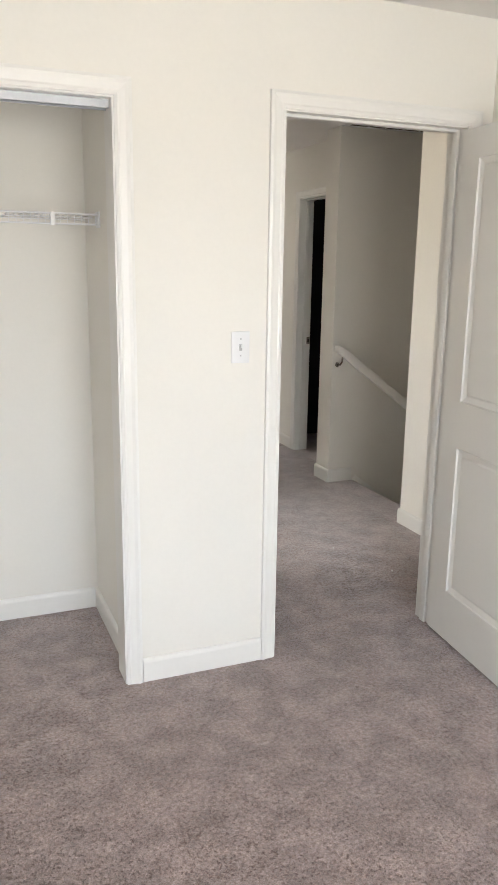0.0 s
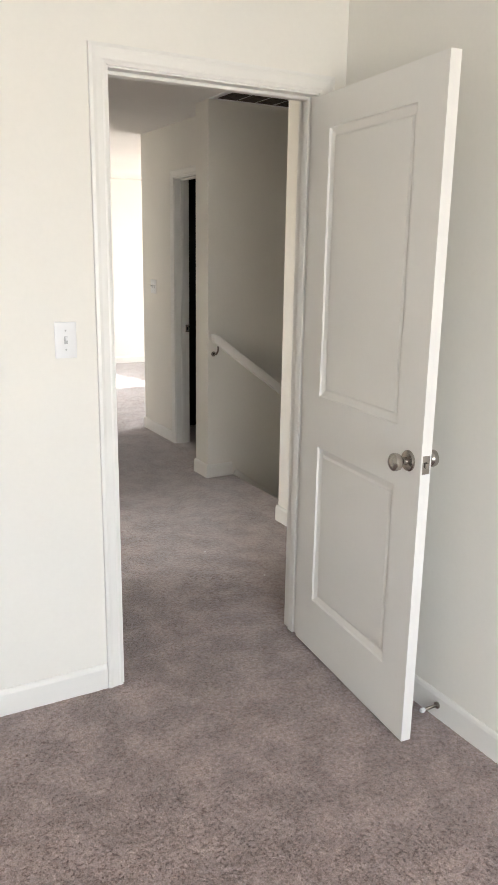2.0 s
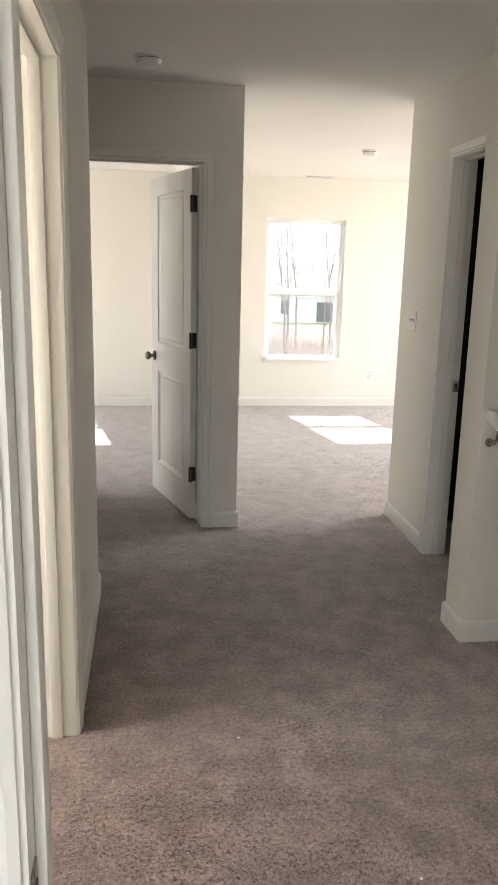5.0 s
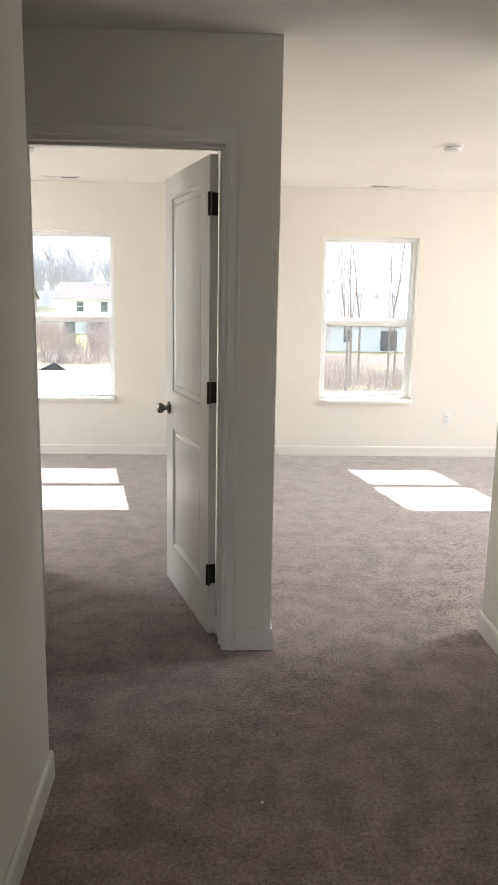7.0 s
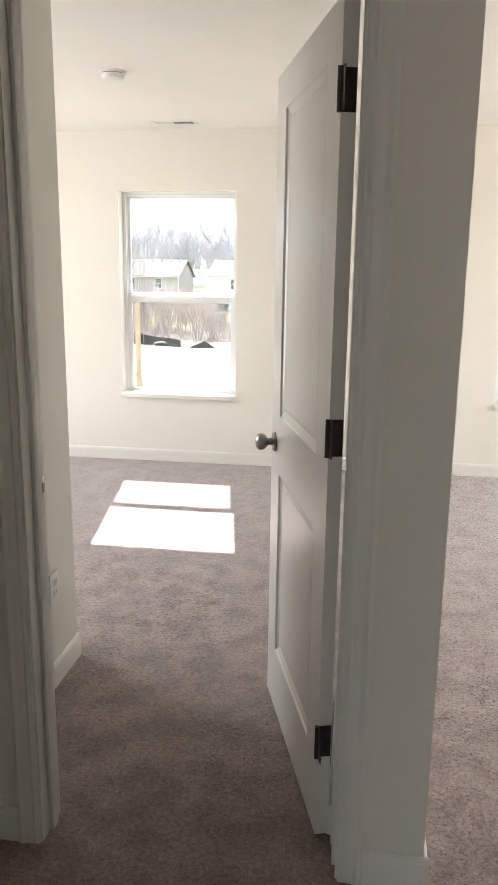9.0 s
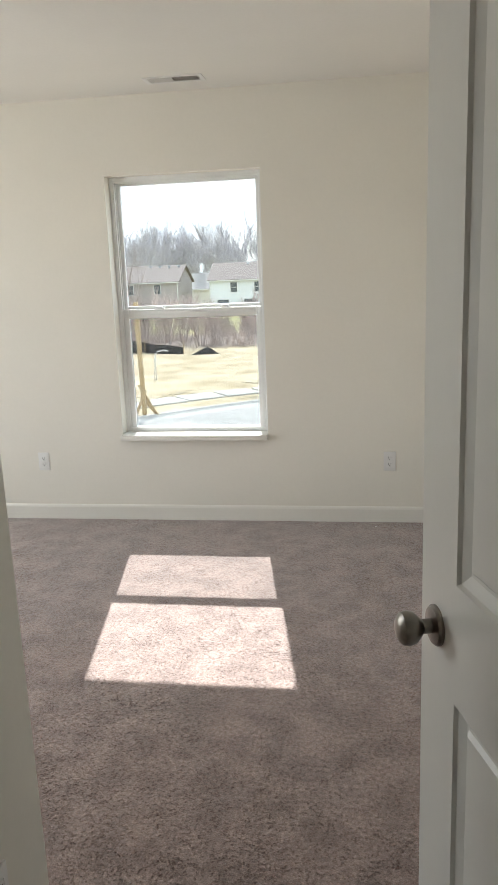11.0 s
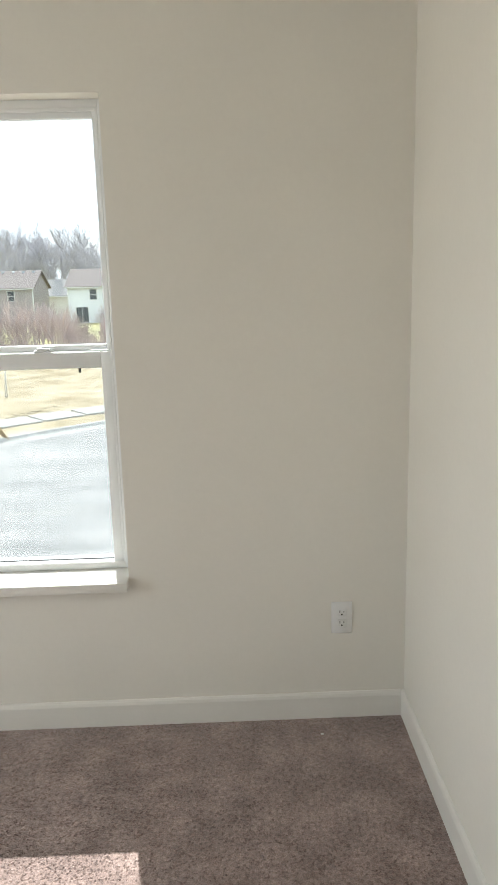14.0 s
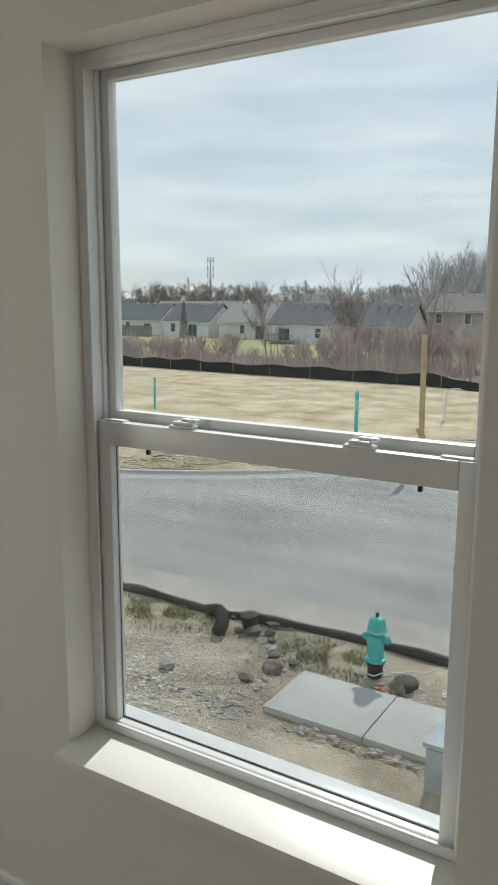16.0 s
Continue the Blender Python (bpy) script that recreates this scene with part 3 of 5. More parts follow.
for x in (-0.2, 0.55, 0.87):
    part("rod_clip", boxes((x - 0.009, 2.452, 1.684, x + 0.009, 2.466, 1.731), bevel=0.002), PLASTIC, shelf, "white plastic clip")
track = thing("door_track", (0, 0, 0), "galvanised sliding door track under the closet head", "door track")
part("channel", boxes((CL[0], 2.085, 2.036, CL[1], 2.090, 2.0615), (CL[0], 2.130, 2.036, CL[1], 2.134, 2.0615), (CL[0], 2.090, 2.057, CL[1], 2.130, 2.0615)), plain("galvanised_steel", (0.45, 0.46, 0.48), 0.35, 0.9, vary=0.1), track)


# ---- switches, outlets, detectors, vents ----
def switch_plate(at, gangs=1):
    e = thing("light_switch", at, "white plastic toggle light switch plate" if gangs == 1 else "white plastic two-gang toggle switch plate", "light switch")
    w = 0.035 if gangs == 1 else 0.0575
    part("plate", boxes((-w, -0.006, -0.057, w, 0.0, 0.057), bevel=0.0025), PLASTIC, e)
    for g in range(gangs):
        x = 0 if gangs == 1 else (-0.023, 0.023)[g]
        part("toggle_slot", boxes((x - 0.0055, -0.0065, -0.012, x + 0.0055, -0.004, 0.012)), plain("slot_grey", (0.5, 0.5, 0.49), 0.5), e)
        part("toggle", boxes((x - 0.004, -0.017, 0.000, x + 0.004, -0.005, 0.011), bevel=0.0015), PLASTIC, e)
        for z in (-0.03, 0.03):
            part("screw", lathe([(0.0032, 0), (0.0028, 0.0012)], 10, Matrix.Translation((x, -0.006, z)) @ Matrix.Rotation(radians(90), 4, "X")), plain("screw_grey", (0.55, 0.55, 0.54), 0.4), e)
    return e


switch_plate((1.457, 2.045, 1.259))
switch_plate((3.24, 5.70, 1.25, 0, 0, -90), 2)


def outlet(at):
    e = thing("power_outlet", at, "white plastic duplex power outlet", "outlet", "wall outlets")
    part("plate", boxes((-0.035, -0.006, -0.057, 0.035, 0.0, 0.057), bevel=0.0025), PLASTIC, e)
    for z in (-0.0195, 0.0195):
        r = part("receptacle", boxes((-0.0165, -0.0075, z - 0.0135, 0.0165, -0.004, z + 0.0135), bevel=0.0035), PLASTIC, e)
        part("slot", boxes((-0.0078, -0.0082, z - 0.001, -0.0058, -0.0070, z + 0.008)), BLACK, r)
        part("slot", boxes((0.0058, -0.0082, z + 0.000, 0.0078, -0.0070, z + 0.007)), BLACK, r)
        part("ground_hole", lathe([(0.0028, 0), (0.0028, 0.001)], 10, Matrix.Translation((0, -0.0072, z - 0.007)) @ Matrix.Rotation(radians(90), 4, "X")), BLACK, r)
    return e


first_outlet = outlet((1.802, 9.84, 0.372))
for m in (pose(-0.33, 9.84, 0.372), pose(4.25, 9.84, 0.37), pose(0.99, 6.55, 0.372, 0, 0, 90), pose(1.49, 4.13, 0.375, 0, 0, 90)):
    copy_thing(first_outlet, m)


def detector(at):
    e = thing("smoke_detector", at, "round white plastic smoke detector on the ceiling", "smoke detector", "ceiling detectors")
    part("base", lathe([(0.062, -0.012), (0.066, -0.010), (0.066, 0.0)], 36), PLASTIC, e)
    part("vent_ring", lathe([(0.055, -0.016), (0.055, -0.012)], 36), DUCT, e)
    part("cover", lathe([(0.012, -0.046), (0.040, -0.044), (0.054, -0.036), (0.061, -0.016)], 36), PLASTIC, e)
    return e


d0 = detector((2.345, 3.66, CEILING))
for x, y in ((1.742, 5.30), (3.52, 7.78), (0.72, 8.19)):
    copy_thing(d0, pose(x, y, CEILING))


def register(at):
    e = thing("ceiling_register", at, "white stamped steel supply register in the ceiling", "air vent", "ceiling registers")
    part("flange", ring_flat(0.155, 0.065, 0.130, 0.045, -0.005), PLASTIC, e)
    part("duct", boxes((-0.130, -0.045, -0.001, 0.130, 0.045, -0.0005)), DUCT, e)
    for k in range(2):
        for j in range(11):
            x = (-0.122 if k == 0 else 0.010) + 0.0112 * j
            bm = bmesh.new()
            box(bm, -0.0035, -0.044, -0.0008, 0.0035, 0.044, 0.0008, 0, Matrix.Translation((x, 0, -0.004)) @ Matrix.Rotation(radians(-40 if k == 0 else 40), 4, "Y"))
            part("louvre", bm, PLASTIC, e)
    return e


def ring_flat(xo, yo, xi, yi, z):
    return boxes((-xo, -yo, z, -xi, yo, 0), (xi, -yo, z, xo, yo, 0), (-xi, -yo, z, xi, -yi, 0), (-xi, yi, z, xi, yo, 0), bevel=0.001)


r0 = register((0.70, 9.575, CEILING))
copy_thing(r0, pose(3.53, 9.69, CEILING))

grille = thing("return_grille", (3.40, 3.86, CEILING), "white framed return air grille with a dark filter", "air vent")
part("grille_frame", ring_flat(0.37, 0.37, 0.335, 0.335, -0.008), PLASTIC, grille)
part("filter", boxes((-0.335, -0.335, -0.002, 0.335, 0.335, -0.001)), DUCT, grille)
for k in range(4):
    x = -0.335 + 0.134 * (k + 1)
    part("rib", boxes((x - 0.003, -0.335, -0.009, x + 0.003, 0.335, -0.002)), PLASTIC, grille)
for k in range(44):
    y = -0.328 + 0.0152 * k
    bm = bmesh.new()
    box(bm, -0.334, -0.005, -0.0006, 0.334, 0.005, 0.0006, 0, Matrix.Translation((0, y, -0.005)) @ Matrix.Rotation(radians(52), 4, "X"))
    part("louvre", bm, DUCT, grille)

stop = thing("door_bumper", (2.488, 1.34, 0.05), "satin nickel spring door stop with a white rubber tip", "door stop")
turn = Matrix.Rotation(radians(-90), 4, "Y")
part("stop_base", lathe([(0.012, 0.0), (0.012, 0.005), (0.006, 0.009)], 18, turn), NICKEL, stop)
bm = bmesh.new()
tube(bm, [(-0.008 - 0.0004 * k, 0.0042 * math.cos(k * 0.9), 0.0042 * math.sin(k * 0.9)) for k in range(130)], 0.0013, 5)
part("spring", bm, NICKEL, stop)
part("tip", lathe([(0.006, 0.058), (0.0085, 0.062), (0.0085, 0.072), (0.006, 0.075)], 16, turn), RUBBER, stop, "white rubber tip")


# ---- outdoors: materials ----
def ground_material():
    m, nt, b = nodes_of("dry_ground")
    straw = ramp(nt, add_noise(nt, 0.55, 8.0, rough=0.65), 0.34, 0.68, (0.33, 0.262, 0.150), (0.70, 0.62, 0.46))
    fine = ramp(nt, add_noise(nt, 4.5, 8.0, rough=0.75), 0.34, 0.68, (0.66, 0.63, 0.58), (1.15, 1.13, 1.08))
    straw = blend(nt, "MULTIPLY", 1.0, straw, fine)
    lawn = ramp(nt, add_noise(nt, 0.12, 6.0), 0.35, 0.65, (0.22, 0.24, 0.075), (0.40, 0.36, 0.17))
    thicket = ramp(nt, add_noise(nt, 1.3, 6.0), 0.3, 0.7, (0.16, 0.125, 0.105), (0.30, 0.24, 0.205))
    geo = nt.nodes.new("ShaderNodeNewGeometry")
    sep = nt.nodes.new("ShaderNodeSeparateXYZ")
    nt.links.new(geo.outputs["Position"], sep.inputs[0])
    wob = nt.nodes.new("ShaderNodeMath")
    wob.operation = "MULTIPLY_ADD"
    nt.links.new(add_noise(nt, 0.11, 4.0), wob.inputs[0])
    wob.inputs[1].default_value = 9.0
    nt.links.new(sep.outputs["Y"], wob.inputs[2])
    edge = []
    for y in (61.0, 76.0):
        mr = nt.nodes.new("ShaderNodeMapRange")
        mr.inputs["From Min"].default_value, mr.inputs["From Max"].default_value = y, y + 2.0
        nt.links.new(wob.outputs[0], mr.inputs["Value"])
        edge.append(mr.outputs["Result"])
    col = blend(nt, "MIX", edge[1], blend(nt, "MIX", edge[0], straw, thicket), lawn)
    nt.links.new(col, b.inputs["Base Color"])
    b.inputs["Roughness"].default_value = 0.95
    bump(nt, b, add_noise(nt, 6.0, 8.0, rough=0.7), 0.4, 0.03)
    return m


def rough_ground(name, c0, c1, scale, relief, dist, fine=40.0):
    m, nt, b = nodes_of(name)
    a = ramp(nt, add_noise(nt, scale, 7.0, rough=0.62), 0.34, 0.68, c0, c1)
    g = ramp(nt, add_noise(nt, fine, 5.0, rough=0.7), 0.28, 0.72, (0.68, 0.67, 0.65), (1.14, 1.13, 1.12))
    nt.links.new(blend(nt, "MULTIPLY", 1.0, a, g), b.inputs["Base Color"])
    b.inputs["Roughness"].default_value = 0.92
    bump(nt, b, add_noise(nt, fine, 6.0, rough=0.7), relief, dist)
    return m


def shingle_material(name, c0, c1):
    m, nt, b = nodes_of(name)
    a = ramp(nt, add_noise(nt, 1.6, 5.0, (1.0, 1.0, 7.0)), 0.3, 0.7, c0, c1)
    nt.links.new(a, b.inputs["Base Color"])
    b.inputs["Roughness"].default_value = 0.9
    return m


def siding_material(name, rgb):
    m, nt, b = nodes_of(name)
    geo = nt.nodes.new("ShaderNodeNewGeometry")
    w = nt.nodes.new("ShaderNodeTexWave")
    w.bands_direction, w.wave_profile = "Z", "SAW"
    w.inputs["Scale"].default_value = 1.6
    nt.links.new(geo.outputs["Position"], w.inputs["Vector"])
    c = ramp(nt, add_noise(nt, 0.8, 4.0), 0.3, 0.7, tuple(k * 0.93 for k in rgb), rgb)
    nt.links.new(c, b.inputs["Base Color"])
    b.inputs["Roughness"].default_value = 0.6
    bump(nt, b, w.outputs["Fac"], 0.5, 0.02)
    return m


GROUND = ground_material()
DIRT = rough_ground("construction_dirt", (0.34, 0.275, 0.19), (0.68, 0.59, 0.455), 1.3, 1.0, 0.03, 26.0)
PALE_STONE = rough_ground("pale_crushed_stone", (0.52, 0.52, 0.51), (0.85, 0.84, 0.82), 14.0, 0.5, 0.004)
GREY_CRUMB = rough_ground("grey_crumbled_clay", (0.25, 0.24, 0.225), (0.50, 0.485, 0.46), 9.0, 1.0, 0.01)


def asphalt_material():
    """Pale new asphalt with long wheel-swept streaks, dust and a fine grain."""
    m, nt, b = nodes_of("pale_asphalt")
    base_ = ramp(nt, add_noise(nt, 0.35, 6.0), 0.34, 0.68, (0.35, 0.345, 0.338), (0.46, 0.452, 0.44))
    streak = ramp(nt, add_noise(nt, 1.0, 6.0, (0.16, 1.5, 1.0), 0.62), 0.36, 0.66, (0.84, 0.84, 0.84), (1.12, 1.11, 1.09))
    dust = ramp(nt, add_noise(nt, 0.5, 7.0, (0.35, 1.6, 1.0), 0.7), 0.58, 0.76, (1.0, 1.0, 1.0), (1.30, 1.27, 1.20))
    grain = ramp(nt, add_noise(nt, 26.0, 5.0, rough=0.7), 0.28, 0.72, (0.82, 0.82, 0.82), (1.1, 1.1, 1.1))
    col = blend(nt, "MULTIPLY", 1.0, blend(nt, "MULTIPLY", 1.0, blend(nt, "MULTIPLY", 1.0, base_, streak), dust), grain)
    nt.links.new(col, b.inputs["Base Color"])
    b.inputs["Roughness"].default_value, b.inputs["Specular IOR Level"].default_value = 0.95, 0.2
    bump(nt, b, add_noise(nt, 40.0, 5.0, rough=0.7), 0.25, 0.004)
    return m


ASPHALT = asphalt_material()
DUST = rough_ground("dusty_gutter", (0.40, 0.38, 0.34), (0.54, 0.515, 0.465), 1.4, 0.4, 0.006)
CONCRETE = rough_ground("concrete", (0.52, 0.515, 0.49), (0.62, 0.615, 0.59), 1.2, 0.35, 0.004, 70.0)
STONE = rough_ground("stone", (0.36, 0.35, 0.33), (0.62, 0.605, 0.575), 5.0, 0.8, 0.01)
CLOD = rough_ground("dark_clod", (0.12, 0.10, 0.085), (0.32, 0.28, 0.24), 6.0, 1.0, 0.02)
PIPE = plain("black_pipe", (0.050, 0.044, 0.039), 0.7, vary=0.45, scale=7.0, relief=0.4, relief_scale=60.0)
FABRIC = plain("black_fabric", (0.022, 0.022, 0.025), 0.8, vary=0.3, scale=3.0)
TEAL = plain("teal_paint", (0.075, 0.53, 0.49), 0.4, vary=0.1, scale=14.0)
TEAL_PALE = plain("pale_teal_band", (0.35, 0.62, 0.60), 0.45, vary=0.1)
LUMBER = plain("raw_lumber", (0.52, 0.38, 0.20), 0.8, vary=0.18, scale=5.0)
GREYWOOD = plain("weathered_wood", (0.27, 0.255, 0.235), 0.85, vary=0.2, scale=3.0)
BARK = plain("bare_bark", (0.32, 0.265, 0.235), 0.9, vary=0.25, scale=3.0)
TWIG = plain("bare_twigs", (0.58, 0.49, 0.455), 0.9, vary=0.3, scale=0.5)
# pale blue-grey puts the distant haze into the bark colour
HAZY_WOODS = plain("haze_pale_bark", (0.58, 0.56, 0.585), 0.9, vary=0.25, scale=0.2)
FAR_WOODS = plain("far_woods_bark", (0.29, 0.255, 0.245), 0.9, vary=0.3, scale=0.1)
NEEDLE = plain("needles", (0.09, 0.12, 0.07), 0.8, vary=0.3, scale=3.0)
STRAW = plain("matted_straw", (0.55, 0.47, 0.33), 0.9, vary=0.45, scale=2.2)
BLADE = plain("grass_blades", (0.30, 0.32, 0.12), 0.8, vary=0.35, scale=4.0)
STEEL = plain("painted_steel", (0.42, 0.47, 0.51), 0.4, 0.1, vary=0.06)
ORANGE = plain("marking_paint", (0.75, 0.20, 0.08), 0.7, vary=0.2)
ROOF_DARK = shingle_material("grey_shingles", (0.13, 0.133, 0.137), (0.19, 0.193, 0.196))
ROOF_LIGHT = shingle_material("pale_shingles", (0.30, 0.285, 0.27), (0.38, 0.365, 0.345))
ROOF_BROWN = shingle_material("brown_shingles", (0.18, 0.15, 0.14), (0.25, 0.21, 0.195))
SIDING_WHITE = siding_material("white_siding", (0.80, 0.82, 0.85))
SIDING_CREAM = siding_material("cream_siding", (0.74, 0.71, 0.64))
SIDING_TAN = siding_material("tan_siding", (0.42, 0.375, 0.365))
SIDING_GREY = siding_material("grey_siding", (0.62, 0.60, 0.56))
DARK_GLASS = plain("dark_window_glass", (0.10, 0.115, 0.13), 0.12, vary=0.1)
WHITE_TRIM = plain("white_house_trim", (0.75, 0.75, 0.73), 0.5)

indoors = set(bpy.data.objects)
GZ = -3.0
ROADZ = -3.11


def sheet(name, verts, faces, material, label, category, kind="structure", smooth=50.0):
    me = bpy.data.meshes.new(name)
    me.from_pydata(verts, [], faces)
    me.update()
    return tagged(new(name, finish(me, material, smooth)), label, category, kind=kind)


# ---- outdoors: ground, road, kerbs ----
FAR_KERB = [(-160, 17.0), (-90, 18.5), (-45, 20.4), (-25, 21.6), (-17, 22.9), (-12.2, 25.0), (-8.6, 27.3), (-6.9, 29.3), (-3.4, 33.2), (2.0, 36.4), (9.0, 38.6), (20, 40.5), (60, 44.0), (160, 50)]


def kerb_y(x):
    for (xa, ya), (xb, yb) in zip(FAR_KERB, FAR_KERB[1:]):
        if x <= xb:
            k = (x - xa) / (xb - xa)
            return ya + (yb - ya) * k
    return FAR_KERB[-1][1]


def smooth_kerb_y(x):
    return sum(kerb_y(x + d) for d in (-2.4, -1.2, 0, 1.2, 2.4)) / 5


def near_y(x):
    return 17.95 + 0.06 * (x + 4)


R = 2500.0
sheet("ground", [(-R, -R, ROADZ - 0.012), (R, -R, ROADZ - 0.012), (R, R, ROADZ - 0.012), (-R, R, ROADZ - 0.012)], [(0, 1, 2, 3)], GROUND, "flat dry winter ground reaching the horizon", "ground", smooth=0)
kx = [-150 + 3.0 * k for k in range(40)] + [-30 + 0.75 * k for k in range(80)] + [30 + 4.0 * k for k in range(30)]
rv, rf = [], []
for i, x in enumerate(kx):
    a, b_ = near_y(x) + 0.18, smooth_kerb_y(x) - 0.05
    for j in range(5):
        rv.append((x, a + (b_ - a) * j / 4, ROADZ + 0.03 * math.sin(math.pi * j / 4)))
    if i:
        rf += [((i - 1) * 5 + j, i * 5 + j, i * 5 + j + 1, (i - 1) * 5 + j + 1) for j in range(4)]
sheet("road", rv, rf, ASPHALT, "pale dusty asphalt road bending away", "road")


def ribbon(name, line, prof, material, label, category):
    """Sweeps (offset, height) rows along y = line(x), offset along +y."""
    v, f = [], []
    n = len(prof)
    for i, x in enumerate(kx):
        dx = 0.4
        slope_ = (line(x + dx) - line(x - dx)) / (2 * dx)
        nrm = Vector((-slope_, 1.0)).normalized()
        for o, z in prof:
            v.append((x + nrm.x * o, line(x) + nrm.y * o, z))
        if i:
            f += [((i - 1) * n + j, i * n + j, i * n + j + 1, (i - 1) * n + j + 1) for j in range(n - 1)]
    return sheet(name, v, f, material, label, category, smooth=30)


ribbon("kerb_far", smooth_kerb_y, [(-0.55, ROADZ + 0.004), (-0.12, ROADZ + 0.016), (-0.06, ROADZ + 0.05), (0.0, GZ + 0.01), (0.16, GZ + 0.015), (0.18, GZ - 0.1)], CONCRETE, "pale concrete rolled kerb and gutter", "kerb")
ribbon("kerb_near", near_y, [(-0.18, GZ - 0.1), (-0.16, GZ + 0.012), (0.0, GZ + 0.01), (0.06, ROADZ + 0.05), (0.12, ROADZ + 0.020), (0.85, ROADZ + 0.016), (1.25, ROADZ + 0.012)], DUST, "dusty concrete kerb and gutter covered in pale silt", "kerb")

# the far field, from the kerb to beyond the houses
fv, ff = [], []
steps = [0.12, 0.5, 1.0, 1.6, 2.3, 3.1, 4, 5, 6.5, 8, 10, 13, 16, 20, 25, 32, 40, 50, 65, 85, 120]
for i, x in enumerate(kx):
    for s_ in steps:
        y = smooth_kerb_y(x) + s_
        h = 0.025 * noise.noise((x * 0.9, y * 0.9, 0)) + 0.010 * noise.noise((x * 3.1, y * 3.1, 2))
        if s_ > 40:
            h *= 0.3
        if s_ < 1.2:
            h *= 0.3
        if s_ == steps[-1]:
            h = -0.16
        fv.append((x, y, GZ + h))
    if i:
        n = len(steps)
        ff += [((i - 1) * n + j, i * n + j, i * n + j + 1, (i - 1) * n + j + 1) for j in range(n - 1)]
sheet("field", fv, ff, GROUND, "dry straw-coloured graded field with bare patches", "ground")

# far pavement, its slabs each of their own
pavement = tagged(new("pavement"), "new pale concrete pavement behind the far kerb", "pavement", kind="structure")
x = -5.6
while x < 26:
    sl = (smooth_kerb_y(x + 0.8) - smooth_kerb_y(x)) / 0.8
    ang = math.atan(sl)
    nrm = Vector((-math.sin(ang), math.cos(ang)))
    c = Vector((x, smooth_kerb_y(x))) + nrm * 2.2
    part("paving_slab", boxes((-0.75, -0.70, -0.10, 0.75, 0.70, 0.06), bevel=0.01), CONCRETE, pavement, at=Matrix.Translation((c.x, c.y, GZ)) @ Matrix.Rotation(ang, 4, "Z"))
    x += 1.52 * math.cos(ang)

# the yard below the windows
yv, yf = [], []
yx = [-40 + 2.5 * k for k in range(13)] + [-9 + 0.11 * k for k in range(110)] + [3.2 + 2.5 * k for k in range(16)]
yy = [10.0, 11.0, 12.0, 12.8] + [13.2 + 0.105 * k for k in range(45)] + [None]
for i, x in enumerate(yx):
    for j, y in enumerate(yy):
        top = near_y(x) - 0.15
        y = top if y is None else min(y, top - 0.002 * (len(yy) - j))
        amp = max(0.0, min(1.0, (top - y) / 0.4)) if y > 13 else 0.3
        h = 0.07 * noise.noise((x * 0.7, y * 0.7, 5)) + 0.045 * noise.noise((x * 2.6, y * 2.6, 1)) + 0.022 * noise.noise((x * 8, y * 8, 3))
        if -2.9 < x < 1.3 and 15.5 < y < 16.95:
            h = -0.03
        yv.append((x, y, GZ + 0.01 + h * amp))
    if i:
        n = len(yy)
        yf += [((i - 1) * n + j, i * n + j, i * n + j + 1, (i - 1) * n + j + 1) for j in range(n - 1)]
sheet("yard", yv, yf, DIRT, "bare construction dirt with clods and gravel", "ground")

walkway = thing("footpath", (0, 0, 0), "new pale concrete footpath slabs set in bare dirt", "footpath", kind="structure")
for k in range(3):
    part("paving_slab", boxes((-2.67 + 1.235 * k, 15.72, -0.14, -2.67 + 1.235 * k + 1.222, 16.76, 0.055), bevel=0.008), CONCRETE, walkway, at=Matrix.Translation((0, 0, GZ)))


# ---- outdoors: things near the house ----
def rock(rng, size, squash=0.7):
    bm = bmesh.new()
    bmesh.ops.create_icosphere(bm, subdivisions=1, radius=size)
    for v in bm.verts:
        v.co *= rng.uniform(0.7, 1.2)
        v.co.z *= squash
    return bm


rng = random.Random(4)
base = rock(random.Random(1), 1.0)
base.verts.ensure_lookup_table()
bverts = [v.co.copy() for v in base.verts]
bfaces = [[v.index for v in f.verts] for f in base.faces]
base.free()


def crumbs(name, n, spots, small, large, mat_, label, category):
    """Loose stones strewn thickest round some spots: (x, y, spread x, spread y)."""
    gv, gf = [], []
    for k in range(n):
        cx, cy, sx, sy = spots[k % len(spots)]
        x, y = rng.gauss(cx, sx), rng.gauss(cy, sy)
        if (-2.75 < x < 1.15 and 15.66 < y < 16.82) or y > near_y(x) - 0.12 or y < 10.3:
            continue
        size = small + (large - small) * rng.random() ** 4
        q = Euler((rng.random() * 6, rng.random() * 6, rng.random() * 6)).to_matrix()
        o = len(gv)
        z = GZ + 0.012 + 0.07 * noise.noise((x * 0.7, y * 0.7, 5)) + 0.045 * noise.noise((x * 2.6, y * 2.6, 1)) + 0.022 * noise.noise((x * 8, y * 8, 3)) + size * 0.15
        gv += [tuple(Vector((1.25, 1.0, 0.36)) * (q @ (c * size)) + Vector((x, y, z))) for c in bverts]
        gf += [[i + o for i in f] for f in bfaces]
    return sheet(name, gv, gf, mat_, label, category, "stuff", 0)


